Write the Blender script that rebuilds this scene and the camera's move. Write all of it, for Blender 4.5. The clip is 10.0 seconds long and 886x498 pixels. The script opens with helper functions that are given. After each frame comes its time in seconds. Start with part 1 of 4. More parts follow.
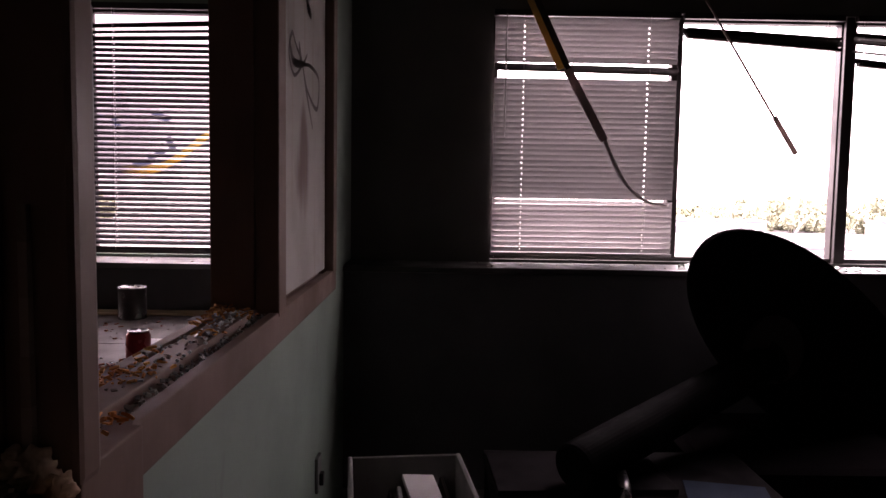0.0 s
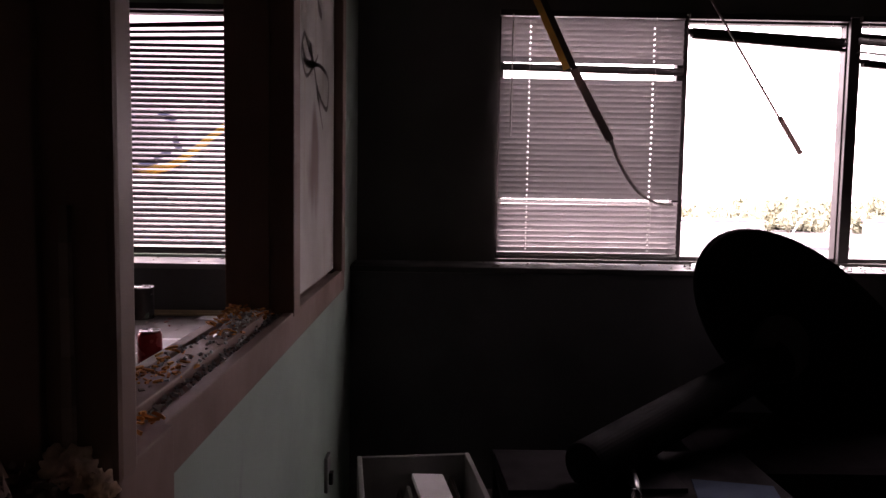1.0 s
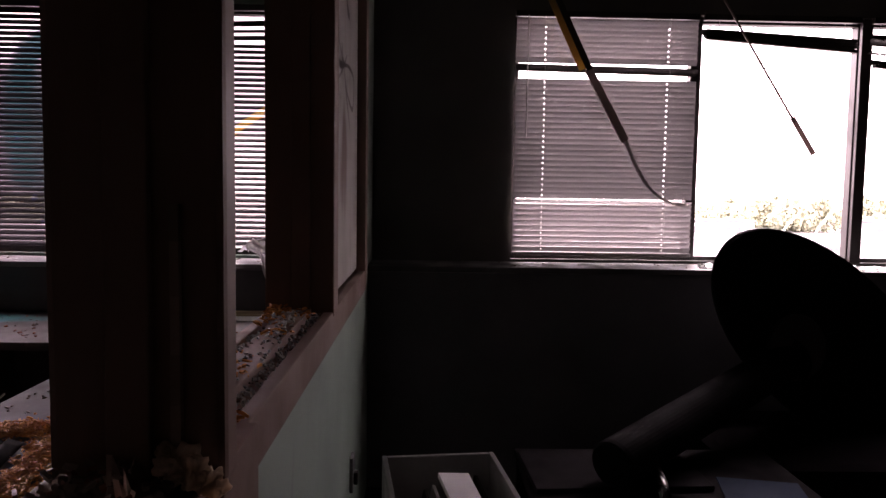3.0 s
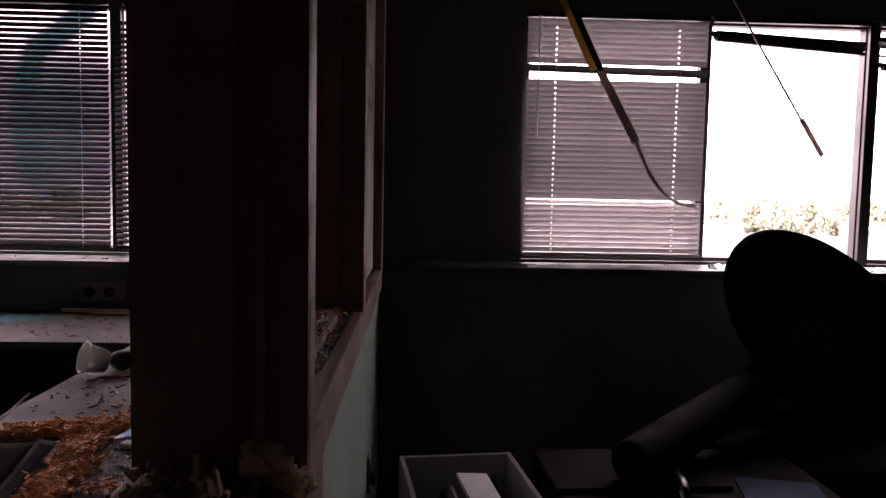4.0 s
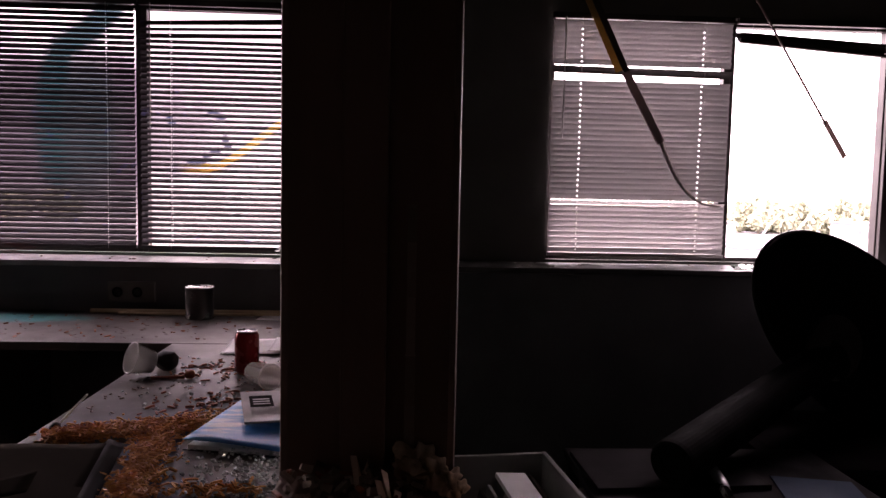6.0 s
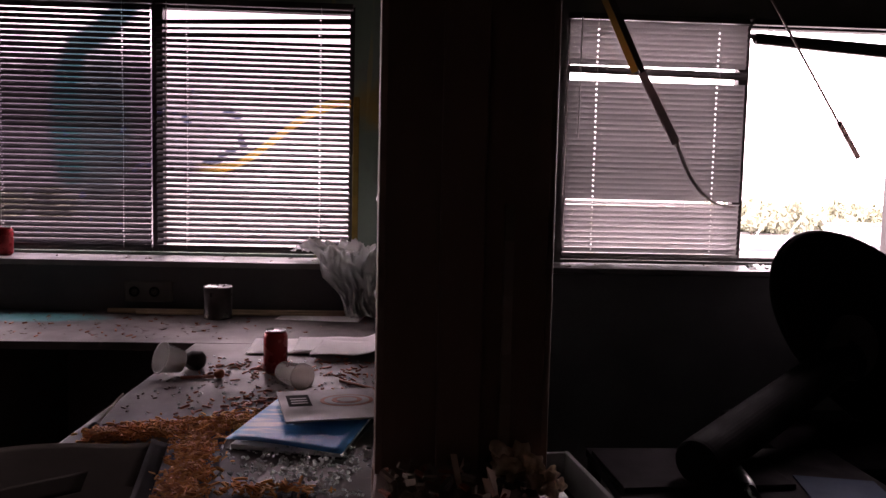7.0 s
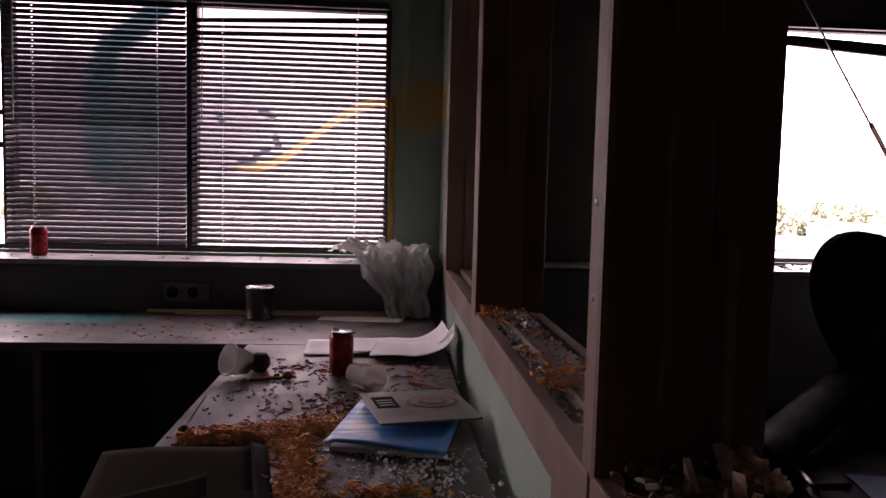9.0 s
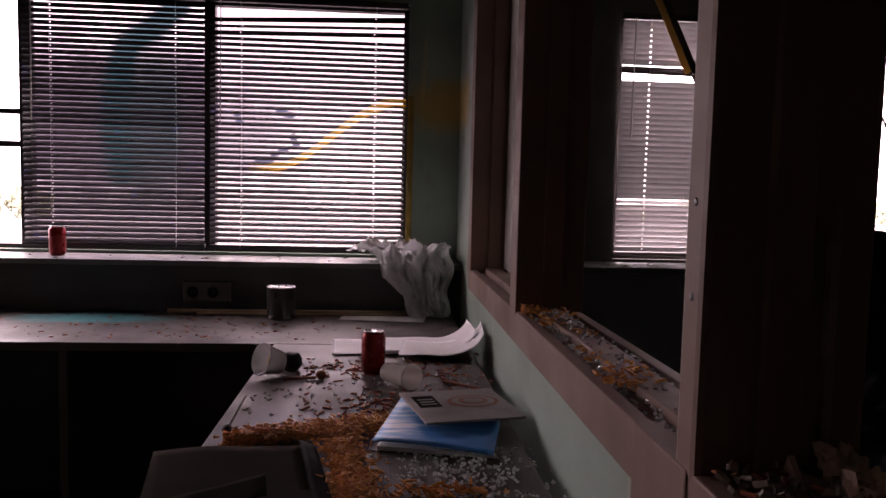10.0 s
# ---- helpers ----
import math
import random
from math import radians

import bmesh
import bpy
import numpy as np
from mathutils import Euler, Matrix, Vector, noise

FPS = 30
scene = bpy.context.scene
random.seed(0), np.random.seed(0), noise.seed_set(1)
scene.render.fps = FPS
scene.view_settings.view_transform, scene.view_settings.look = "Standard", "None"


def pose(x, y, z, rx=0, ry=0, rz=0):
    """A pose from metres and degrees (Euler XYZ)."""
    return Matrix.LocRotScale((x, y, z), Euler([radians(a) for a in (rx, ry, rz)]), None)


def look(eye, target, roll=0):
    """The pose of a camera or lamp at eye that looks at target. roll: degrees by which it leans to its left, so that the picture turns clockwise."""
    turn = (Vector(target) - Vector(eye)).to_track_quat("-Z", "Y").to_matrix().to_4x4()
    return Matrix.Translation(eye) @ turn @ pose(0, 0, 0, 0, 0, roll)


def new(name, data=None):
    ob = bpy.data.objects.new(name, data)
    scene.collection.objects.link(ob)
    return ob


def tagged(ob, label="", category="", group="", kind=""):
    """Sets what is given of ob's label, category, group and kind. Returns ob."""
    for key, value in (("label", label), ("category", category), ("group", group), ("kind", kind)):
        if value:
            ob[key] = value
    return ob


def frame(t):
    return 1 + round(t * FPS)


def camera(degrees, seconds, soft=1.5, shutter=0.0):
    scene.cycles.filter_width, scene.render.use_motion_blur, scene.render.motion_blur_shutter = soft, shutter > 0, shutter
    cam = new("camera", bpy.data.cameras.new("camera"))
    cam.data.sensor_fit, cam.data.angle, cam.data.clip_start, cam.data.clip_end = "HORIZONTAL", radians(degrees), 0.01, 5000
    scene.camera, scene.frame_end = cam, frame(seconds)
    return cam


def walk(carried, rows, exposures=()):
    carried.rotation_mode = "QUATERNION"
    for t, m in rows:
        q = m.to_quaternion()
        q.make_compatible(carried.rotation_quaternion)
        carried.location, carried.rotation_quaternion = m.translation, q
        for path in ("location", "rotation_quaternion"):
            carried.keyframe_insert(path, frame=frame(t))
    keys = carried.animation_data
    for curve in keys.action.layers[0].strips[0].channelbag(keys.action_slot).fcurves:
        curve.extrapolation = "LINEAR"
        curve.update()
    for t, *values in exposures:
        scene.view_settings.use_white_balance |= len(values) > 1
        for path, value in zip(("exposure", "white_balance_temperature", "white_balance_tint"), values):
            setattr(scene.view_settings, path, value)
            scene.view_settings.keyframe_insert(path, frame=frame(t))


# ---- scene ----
cam = camera(61.6, 10.0)
PATH = [
    (0, (0.212, -1.077, 1.267), (0.231, 0.917, 1.111), 0.9),
    (0.5, (0.194, -1.081, 1.269), (0.217, 0.913, 1.111), 0.9),
    (1, (0.175, -1.083, 1.268), (0.2, 0.911, 1.111), 0.9),
    (1.5, (0.145, -1.08, 1.267), (0.179, 0.914, 1.111), 1.0),
    (2, (0.117, -1.081, 1.261), (0.158, 0.912, 1.108), 0.9),
    (3.5, (0.026, -1.09, 1.266), (0.086, 0.903, 1.11), 1.0),
    (4, (-0.024, -1.082, 1.26), (0.051, 0.91, 1.107), 1.1),
    (4.5, (-0.058, -1.083, 1.264), (0.021, 0.91, 1.108), 1.0),
    (5, (-0.106, -1.08, 1.26), (-0.015, 0.912, 1.107), 1.0),
    (5.5, (-0.136, -1.085, 1.263), (-0.045, 0.907, 1.108), 1.1),
    (7, (-0.267, -1.081, 1.259), (-0.157, 0.91, 1.105), 1.3),
    (7.5, (-0.321, -1.076, 1.258), (-0.202, 0.914, 1.105), 1.2),
    (8, (-0.382, -1.065, 1.258), (-0.251, 0.925, 1.103), 1.3),
    (8.5, (-0.436, -1.064, 1.259), (-0.297, 0.925, 1.103), 1.3),
    (9, (-0.489, -1.061, 1.256), (-0.341, 0.927, 1.102), 1.4),
    (9.5, (-0.536, -1.059, 1.254), (-0.385, 0.93, 1.1), 1.3),
    (10, (-0.59, -1.057, 1.254), (-0.429, 0.93, 1.099), 1.4),
]
walk(cam, [(t, look(eye, target, roll)) for t, eye, target, roll in PATH],
     exposures=[(0.0, 0.0, 7450, 42)])

# ---- sky and sun: a bright overcast day outside the windows ----
world = bpy.data.worlds.new("overcast")
scene.world = world
world.use_nodes = True
wn, wl = world.node_tree.nodes, world.node_tree.links
sky = wn.new("ShaderNodeTexSky")
sky.sky_type, sky.sun_disc = "NISHITA", False
sky.sun_elevation, sky.sun_rotation, sky.dust_density = radians(48), radians(210), 4.0
cloud = wn.new("ShaderNodeMix")
cloud.data_type = "RGBA"
cloud.inputs[0].default_value = 0.75
cloud.inputs[7].default_value = (27.0, 27.0, 28.5, 1)
wl.new(sky.outputs[0], cloud.inputs[6])
up = wn.new("ShaderNodeSeparateXYZ")
wl.new(wn.new("ShaderNodeTexCoord").outputs["Generated"], up.inputs[0])
rise = wn.new("ShaderNodeMapRange")
for i, v in enumerate((0.0, 0.9, 0.75, 2.6)):
    rise.inputs[i + 1].default_value = v
wl.new(up.outputs[2], rise.inputs[0])
dome = wn.new("ShaderNodeVectorMath")
dome.operation = "SCALE"
wl.new(cloud.outputs[2], dome.inputs[0])
wl.new(rise.outputs[0], dome.inputs[3])
wl.new(dome.outputs[0], wn["Background"].inputs[0])
wn["Background"].inputs[1].default_value = 0.43

sun = new("sun", bpy.data.lights.new("sun", "SUN"))
sun.data.energy, sun.data.angle, sun.data.color = 1.5, radians(25), (1.0, 0.96, 0.9)
sun.matrix_world = look((-4, -7, 9), (0, 0, 0))

# ---- helpers of this scene ----
rng = random.Random(7)
BASE = {}


def thing(name, loc, label, category, group="", kind=""):
    ob = new(name)
    ob.empty_display_size = 0.1
    ob.location = loc
    BASE[ob.name] = Vector(loc)
    return tagged(ob, label, category, group, kind)


def mesh_of(name, bm, material, smooth=False):
    me = bpy.data.meshes.new(name)
    bm.normal_update()
    bm.to_mesh(me)
    bm.free()
    for p in me.polygons:
        p.use_smooth = smooth
    for m in material if isinstance(material, (list, tuple)) else [material]:
        me.materials.append(m)
    return me


def part(name, bm, material, parent, label="", smooth=False):
    """A bmesh in world coordinates as one mesh under a thing or a part."""
    off = BASE[parent.name]
    bmesh.ops.translate(bm, verts=bm.verts, vec=-off)
    ob = new(name, mesh_of(name, bm, material, smooth))
    ob.parent = parent
    BASE[ob.name] = off
    return tagged(ob, label)


def solo(name, bm, material, loc, label, category="", group="", kind="", smooth=False):
    """A thing that is one mesh, given in world coordinates."""
    bmesh.ops.translate(bm, verts=bm.verts, vec=-Vector(loc))
    ob = new(name, mesh_of(name, bm, material, smooth))
    ob.location = loc
    BASE[ob.name] = Vector(loc)
    return tagged(ob, label, category, group, kind)


def piece(name, mesh, parent, loc, rot=(0, 0, 0)):
    ob = new(name, mesh)
    ob.parent = parent
    ob.location = Vector(loc) - BASE[parent.name]
    ob.rotation_euler = rot
    BASE[ob.name] = Vector(loc)
    return ob


def box(x0, x1, y0, y1, z0, z1, bevel=0.0, bm=None, m=None):
    bm = bm or bmesh.new()
    made = bmesh.ops.create_cube(bm, size=1)["verts"]
    for v in made:
        v.co = Vector(((x0 + x1) / 2 + v.co.x * (x1 - x0), (y0 + y1) / 2 + v.co.y * (y1 - y0), (z0 + z1) / 2 + v.co.z * (z1 - z0)))
    if bevel:
        edges = list({e for v in made for e in v.link_edges})
        out = bmesh.ops.bevel(bm, geom=edges, offset=bevel, segments=2, affect="EDGES", profile=0.6)
        made = list({v for f in out["faces"] for v in f.verts} | {v for v in made if v.is_valid})
    if m:
        bmesh.ops.transform(bm, matrix=m, verts=made)
    return bm


def lathe(profile, segs=32, m=None, bm=None):
    """Turned body from (radius, height) pairs."""
    bm = bm or bmesh.new()
    rings = []
    for r, z in profile:
        rings.append([bm.verts.new((r * math.cos(2 * math.pi * k / segs), r * math.sin(2 * math.pi * k / segs), z)) for k in range(segs)])
    for a, b in zip(rings, rings[1:]):
        for k in range(segs):
            bm.faces.new((a[k], a[(k + 1) % segs], b[(k + 1) % segs], b[k]))
    if profile[0][0] > 1e-4:
        bm.faces.new(rings[0][::-1])
    if profile[-1][0] > 1e-4:
        bm.faces.new(rings[-1])
    if m:
        bmesh.ops.transform(bm, matrix=m, verts=[v for ring in rings for v in ring])
    return bm


def tube(points, radius, segs=8, bm=None):
    """A round bar along a line of points."""
    bm = bm or bmesh.new()
    pts = [Vector(p) for p in points]
    rings = []
    for i, p in enumerate(pts):
        d = (pts[min(i + 1, len(pts) - 1)] - pts[max(i - 1, 0)]).normalized()
        a = d.orthogonal().normalized() if abs(d.z) > 0.9 else d.cross(Vector((0, 0, 1))).normalized()
        b = d.cross(a)
        rings.append([bm.verts.new(p + radius * (math.cos(2 * math.pi * k / segs) * a + math.sin(2 * math.pi * k / segs) * b)) for k in range(segs)])
    for p, q in zip(rings, rings[1:]):
        for k in range(segs):
            bm.faces.new((p[k], p[(k + 1) % segs], q[(k + 1) % segs], q[k]))
    bm.faces.new(rings[0][::-1])
    bm.faces.new(rings[-1])
    return bm


def sheet(nu, nv, place, thick=0.0012):
    """A thin curved sheet: place(u, v) for u, v in 0..1."""
    bm = bmesh.new()
    grid = [[bm.verts.new(place(i / nu, j / nv)) for i in range(nu + 1)] for j in range(nv + 1)]
    for j in range(nv):
        for i in range(nu):
            bm.faces.new((grid[j][i], grid[j][i + 1], grid[j + 1][i + 1], grid[j + 1][i]))
    bm.normal_update()
    bmesh.ops.solidify(bm, geom=bm.faces[:], thickness=thick)
    return bm


# ---- materials ----
class Nodes:
    """Short hand for a node material."""

    def __init__(self, name):
        self.mat = bpy.data.materials.new(name)
        self.mat.use_nodes = True
        self.tree = self.mat.node_tree
        self.bsdf = self.tree.nodes["Principled BSDF"]
        self.out = self.tree.nodes["Material Output"]

    def add(self, kind, **values):
        n = self.tree.nodes.new(kind)
        for key, v in values.items():
            n.inputs[key.replace("_", " ")].default_value = v
        return n

    def link(self, a, b):
        self.tree.links.new(a, b)

    def math(self, op, a, b=0.0, c=0.0):
        n = self.tree.nodes.new("ShaderNodeMath")
        n.operation = op
        for i, v in enumerate((a, b, c)):
            if isinstance(v, (int, float)):
                n.inputs[i].default_value = v
            else:
                self.link(v, n.inputs[i])
        return n.outputs[0]

    def step(self, v, lo, hi, a=0.0, b=1.0):
        n = self.tree.nodes.new("ShaderNodeMapRange")
        n.interpolation_type = "SMOOTHSTEP"
        self.link(v, n.inputs[0])
        for i, x in enumerate((lo, hi, a, b)):
            n.inputs[i + 1].default_value = x
        return n.outputs[0]

    def mix(self, fac, a, b):
        n = self.tree.nodes.new("ShaderNodeMix")
        n.data_type = "RGBA"
        for i, v in ((0, fac), (6, a), (7, b)):
            if isinstance(v, (int, float)):
                n.inputs[i].default_value = v
            elif isinstance(v, tuple):
                n.inputs[i].default_value = (*v, 1)
            else:
                self.link(v, n.inputs[i])
        return n.outputs[2]

    def position(self):
        n = self.tree.nodes.new("ShaderNodeSeparateXYZ")
        self.where = self.tree.nodes.new("ShaderNodeNewGeometry").outputs["Position"]
        self.link(self.where, n.inputs[0])
        return n.outputs

    def noise(self, scale, detail=4.0, stretch=None):
        n = self.add("ShaderNodeTexNoise", Scale=scale, Detail=detail)
        where = self.tree.nodes.new("ShaderNodeNewGeometry").outputs["Position"]
        if stretch:
            m = self.tree.nodes.new("ShaderNodeMapping")
            m.inputs["Scale"].default_value = stretch
            self.link(where, m.inputs[0])
            where = m.outputs[0]
        self.link(where, n.inputs["Vector"])
        return n.outputs[0]

    def bump(self, height, strength=0.3, distance=0.002):
        n = self.add("ShaderNodeBump", Strength=strength, Distance=distance)
        self.link(height, n.inputs["Height"])
        self.link(n.outputs[0], self.bsdf.inputs["Normal"])


def surface(name, colour, rough=0.6, dark=0.6, big=3.0, fine=90.0, bump=0.2, metal=0.0, stretch=None, stain=None, spec=0.5):
    """A worn surface: broad stains, fine grain, uneven gloss and relief."""
    n = Nodes(name)
    broad = n.step(n.noise(big, 5.0), 0.35, 0.7)
    grain = n.noise(fine, 3.0, stretch)
    low = tuple(c * dark for c in (stain or colour))
    col = n.mix(broad, colour, tuple((a + 2 * b) / 3 for a, b in zip(colour, low)))
    col = n.mix(n.math("MULTIPLY", grain, 0.45), col, low)
    n.link(col, n.bsdf.inputs["Base Color"])
    n.link(n.math("ADD", rough - 0.12, n.math("MULTIPLY", broad, 0.24)), n.bsdf.inputs["Roughness"])
    n.bsdf.inputs["Metallic"].default_value = metal
    n.bsdf.inputs["Specular IOR Level"].default_value = spec
    if bump:
        n.bump(grain, bump)
    return n.mat


def clear(name, colour, rough=0.03, ior=1.45):
    n = Nodes(name)
    n.bsdf.inputs["Base Color"].default_value = (*colour, 1)
    n.bsdf.inputs["Transmission Weight"].default_value = 1.0
    n.bsdf.inputs["IOR"].default_value = ior
    n.link(n.step(n.noise(60.0), 0.4, 0.8, rough, rough + 0.15), n.bsdf.inputs["Roughness"])
    return n.mat


def thin(name, colour, through_share, rough=0.5, big=6.0):
    """Paper, cloth or plastic that lets some light through."""
    n = Nodes(name)
    col = n.mix(n.step(n.noise(big, 5.0), 0.45, 0.75), colour, tuple(c * 0.85 for c in colour))
    n.link(col, n.bsdf.inputs["Base Color"])
    n.bsdf.inputs["Roughness"].default_value = rough
    n.bump(n.noise(45.0), 0.15)
    t = n.add("ShaderNodeBsdfTranslucent")
    n.link(col, t.inputs[0])
    m = n.add("ShaderNodeMixShader", Fac=through_share)
    n.link(n.bsdf.outputs[0], m.inputs[1])
    n.link(t.outputs[0], m.inputs[2])
    n.link(m.outputs[0], n.out.inputs[0])
    return n.mat


def wall_paint():
    """Sage green wall paint, scuffed, with a burst of yellow spray beside the left windows and a few drips."""
    n = Nodes("sage_wall_paint")
    p = n.position()
    col = n.mix(n.step(n.noise(2.2, 6.0), 0.4, 0.75), (0.275, 0.375, 0.31), (0.205, 0.285, 0.235))
    scuff = n.step(n.noise(9.0, 8.0, (1, 1, 0.35)), 0.62, 0.72)
    col = n.mix(n.math("MULTIPLY", scuff, 0.5), col, (0.22, 0.25, 0.23))
    dx = n.math("DIVIDE", n.math("ADD", p[0], 0.33), 0.19)
    dz = n.math("DIVIDE", n.math("ADD", p[2], -1.63), 0.12)
    far = n.step(p[1], 1.84, 1.95)
    d = n.math("ADD", n.math("MULTIPLY", dx, dx), n.math("MULTIPLY", dz, dz))
    d = n.math("ADD", d, n.math("MULTIPLY", n.noise(14.0, 4.0), 1.6))
    spray = n.math("MULTIPLY", n.math("MULTIPLY", n.step(d, 0.9, 2.2, 1.0, 0.0), far), n.step(p[0], -0.2, -0.25))
    col = n.mix(n.math("MULTIPLY", spray, 0.7), col, (0.50, 0.30, 0.02))
    drip = n.math("MULTIPLY", n.step(n.noise(26.0, 1.0, (1, 1, 0.06)), 0.66, 0.7), n.step(p[0], -0.25, -0.27))
    col = n.mix(n.math("MULTIPLY", drip, 0.45), col, (0.6, 0.5, 0.22))
    n.link(col, n.bsdf.inputs["Base Color"])
    n.bsdf.inputs["Roughness"].default_value = 0.55
    n.bump(n.noise(160.0, 2.0), 0.25, 0.0015)
    return n.mat


def slat_paint(name, colour, share, painted):
    """Blind slats of a given base colour, with sprayed yellow and dark spots where the left room's were painted over.
    """
    n = Nodes(name)
    p = n.position()
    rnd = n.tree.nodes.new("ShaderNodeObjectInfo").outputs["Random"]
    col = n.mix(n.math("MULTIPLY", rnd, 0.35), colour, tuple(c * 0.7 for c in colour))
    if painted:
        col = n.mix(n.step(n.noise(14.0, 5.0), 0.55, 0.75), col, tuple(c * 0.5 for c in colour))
        mid = n.step(p[0], -1.10, -0.53, 1.335, 1.635)
        off = n.math("ABSOLUTE", n.math("SUBTRACT", p[2], mid))
        wob = n.math("MULTIPLY", n.noise(12.0), 0.03)
        yellow = n.math("MULTIPLY", n.step(n.math("ADD", off, wob), 0.030, 0.040, 1.0, 0.0), n.step(p[0], -1.20, -1.06))
        col = n.mix(n.math("MULTIPLY", yellow, 0.95), col, (0.66, 0.37, 0.005))
        spots = n.math("MULTIPLY", n.step(n.noise(13.0, 2.0), 0.66, 0.7), n.step(p[0], -0.75, -0.95))
        col = n.mix(spots, col, (0.03, 0.03, 0.10))
    n.link(col, n.bsdf.inputs["Base Color"])
    n.bsdf.inputs["Roughness"].default_value = 0.4
    t = n.add("ShaderNodeBsdfTranslucent")
    n.link(col, t.inputs[0])
    m = n.add("ShaderNodeMixShader", Fac=share)
    n.link(n.bsdf.outputs[0], m.inputs[1])
    n.link(t.outputs[0], m.inputs[2])
    n.link(m.outputs[0], n.out.inputs[0])
    return n.mat


def segment(n, p, a, b):
    """Distance in the xz plane from a point to the line a-b."""
    bx, bz = b[0] - a[0], b[1] - a[1]
    px, pz = n.math("SUBTRACT", p[0], a[0]), n.math("SUBTRACT", p[2], a[1])
    t = n.math("ADD", n.math("MULTIPLY", px, bx), n.math("MULTIPLY", pz, bz))
    t = n.math("MINIMUM", n.math("MAXIMUM", n.math("DIVIDE", t, bx * bx + bz * bz), 0.0), 1.0)
    dx, dz = n.math("SUBTRACT", px, n.math("MULTIPLY", t, bx)), n.math("SUBTRACT", pz, n.math("MULTIPLY", t, bz))
    return n.math("SQRT", n.math("ADD", n.math("MULTIPLY", dx, dx), n.math("MULTIPLY", dz, dz)))


def sprayed_pane():
    """Grimy glass fogged with purple spray, and a hooked teal stroke with its overspray."""
    n = Nodes("sprayed_window_glass")
    p = n.position()
    wob = n.math("MULTIPLY", n.math("SUBTRACT", n.noise(5.0, 5.0), 0.5), 0.5)
    high = n.math("ADD", p[2], wob)
    fog = n.math("MULTIPLY", n.step(high, 1.05, 1.35), n.step(high, 1.98, 1.70))
    col = n.mix(fog, (0.40, 0.37, 0.40), (0.050, 0.042, 0.053))
    bx = n.math("DIVIDE", n.math("ADD", p[0], 1.62), 0.17)
    bz = n.math("DIVIDE", n.math("ADD", p[2], -1.53), 0.40)
    d = n.math("ADD", n.math("MULTIPLY", bx, bx), n.math("MULTIPLY", bz, bz))
    d = n.math("ADD", d, n.math("MULTIPLY", n.noise(9.0, 4.0, (1, 1, 0.3)), 0.9))
    col = n.mix(n.step(d, 0.7, 1.7, 0.85, 0.0), col, (0.009, 0.025, 0.028))
    line = ((-1.49, 2.03), (-1.60, 1.92), (-1.70, 1.86), (-1.755, 1.70), (-1.765, 1.50), (-1.74, 1.30))
    dist = None
    for a, b in zip(line, line[1:]):
        e = segment(n, p, a, b)
        dist = e if dist is None else n.math("MINIMUM", dist, e)
    dist = n.math("ADD", dist, n.math("MULTIPLY", n.noise(16.0, 4.0), 0.03))
    col = n.mix(n.step(dist, 0.048, 0.10, 0.96, 0.0), col, (0.004, 0.025, 0.029))
    n.link(col, n.bsdf.inputs["Base Color"])
    n.bsdf.inputs["Transmission Weight"].default_value = 1.0
    n.bsdf.inputs["Roughness"].default_value = 0.0
    return n.mat


def dusty_pane():
    """Dusty glass, thicker with overspray towards one side."""
    n = Nodes("dusty_window_glass")
    p = n.position()
    wob = n.math("MULTIPLY", n.math("SUBTRACT", n.noise(4.0, 5.0), 0.5), 0.7)
    side = n.step(n.math("ADD", p[0], wob), -0.75, -1.25)
    high = n.math("ADD", p[2], wob)
    fog = n.math("MULTIPLY", n.math("MULTIPLY", side, n.step(high, 1.1, 1.35)), n.step(high, 1.9, 1.6))
    col = n.mix(n.step(p[2], 1.15, 1.75), (0.64, 0.61, 0.61), (0.235, 0.21, 0.225))
    col = n.mix(n.math("MULTIPLY", fog, 0.9), col, (0.085, 0.079, 0.09))
    for a, b, r in (((-1.05, 1.59), (-1.01, 1.57), 0.011), ((-0.995, 1.48), (-0.98, 1.44), 0.008), ((-1.08, 1.40), (-1.03, 1.42), 0.007), ((-1.24, 1.56), (-1.23, 1.54), 0.008), ((-1.15, 1.365), (-1.09, 1.375), 0.006)):
        d = n.math("ADD", segment(n, p, a, b), n.math("MULTIPLY", n.math("SUBTRACT", n.noise(30.0, 3.0), 0.5), 0.03))
        col = n.mix(n.step(d, r, r + 0.014, 0.9, 0.0), col, (0.010, 0.016, 0.035))
    n.link(col, n.bsdf.inputs["Base Color"])
    n.bsdf.inputs["Transmission Weight"].default_value = 1.0
    n.bsdf.inputs["Roughness"].default_value = 0.0
    return n.mat


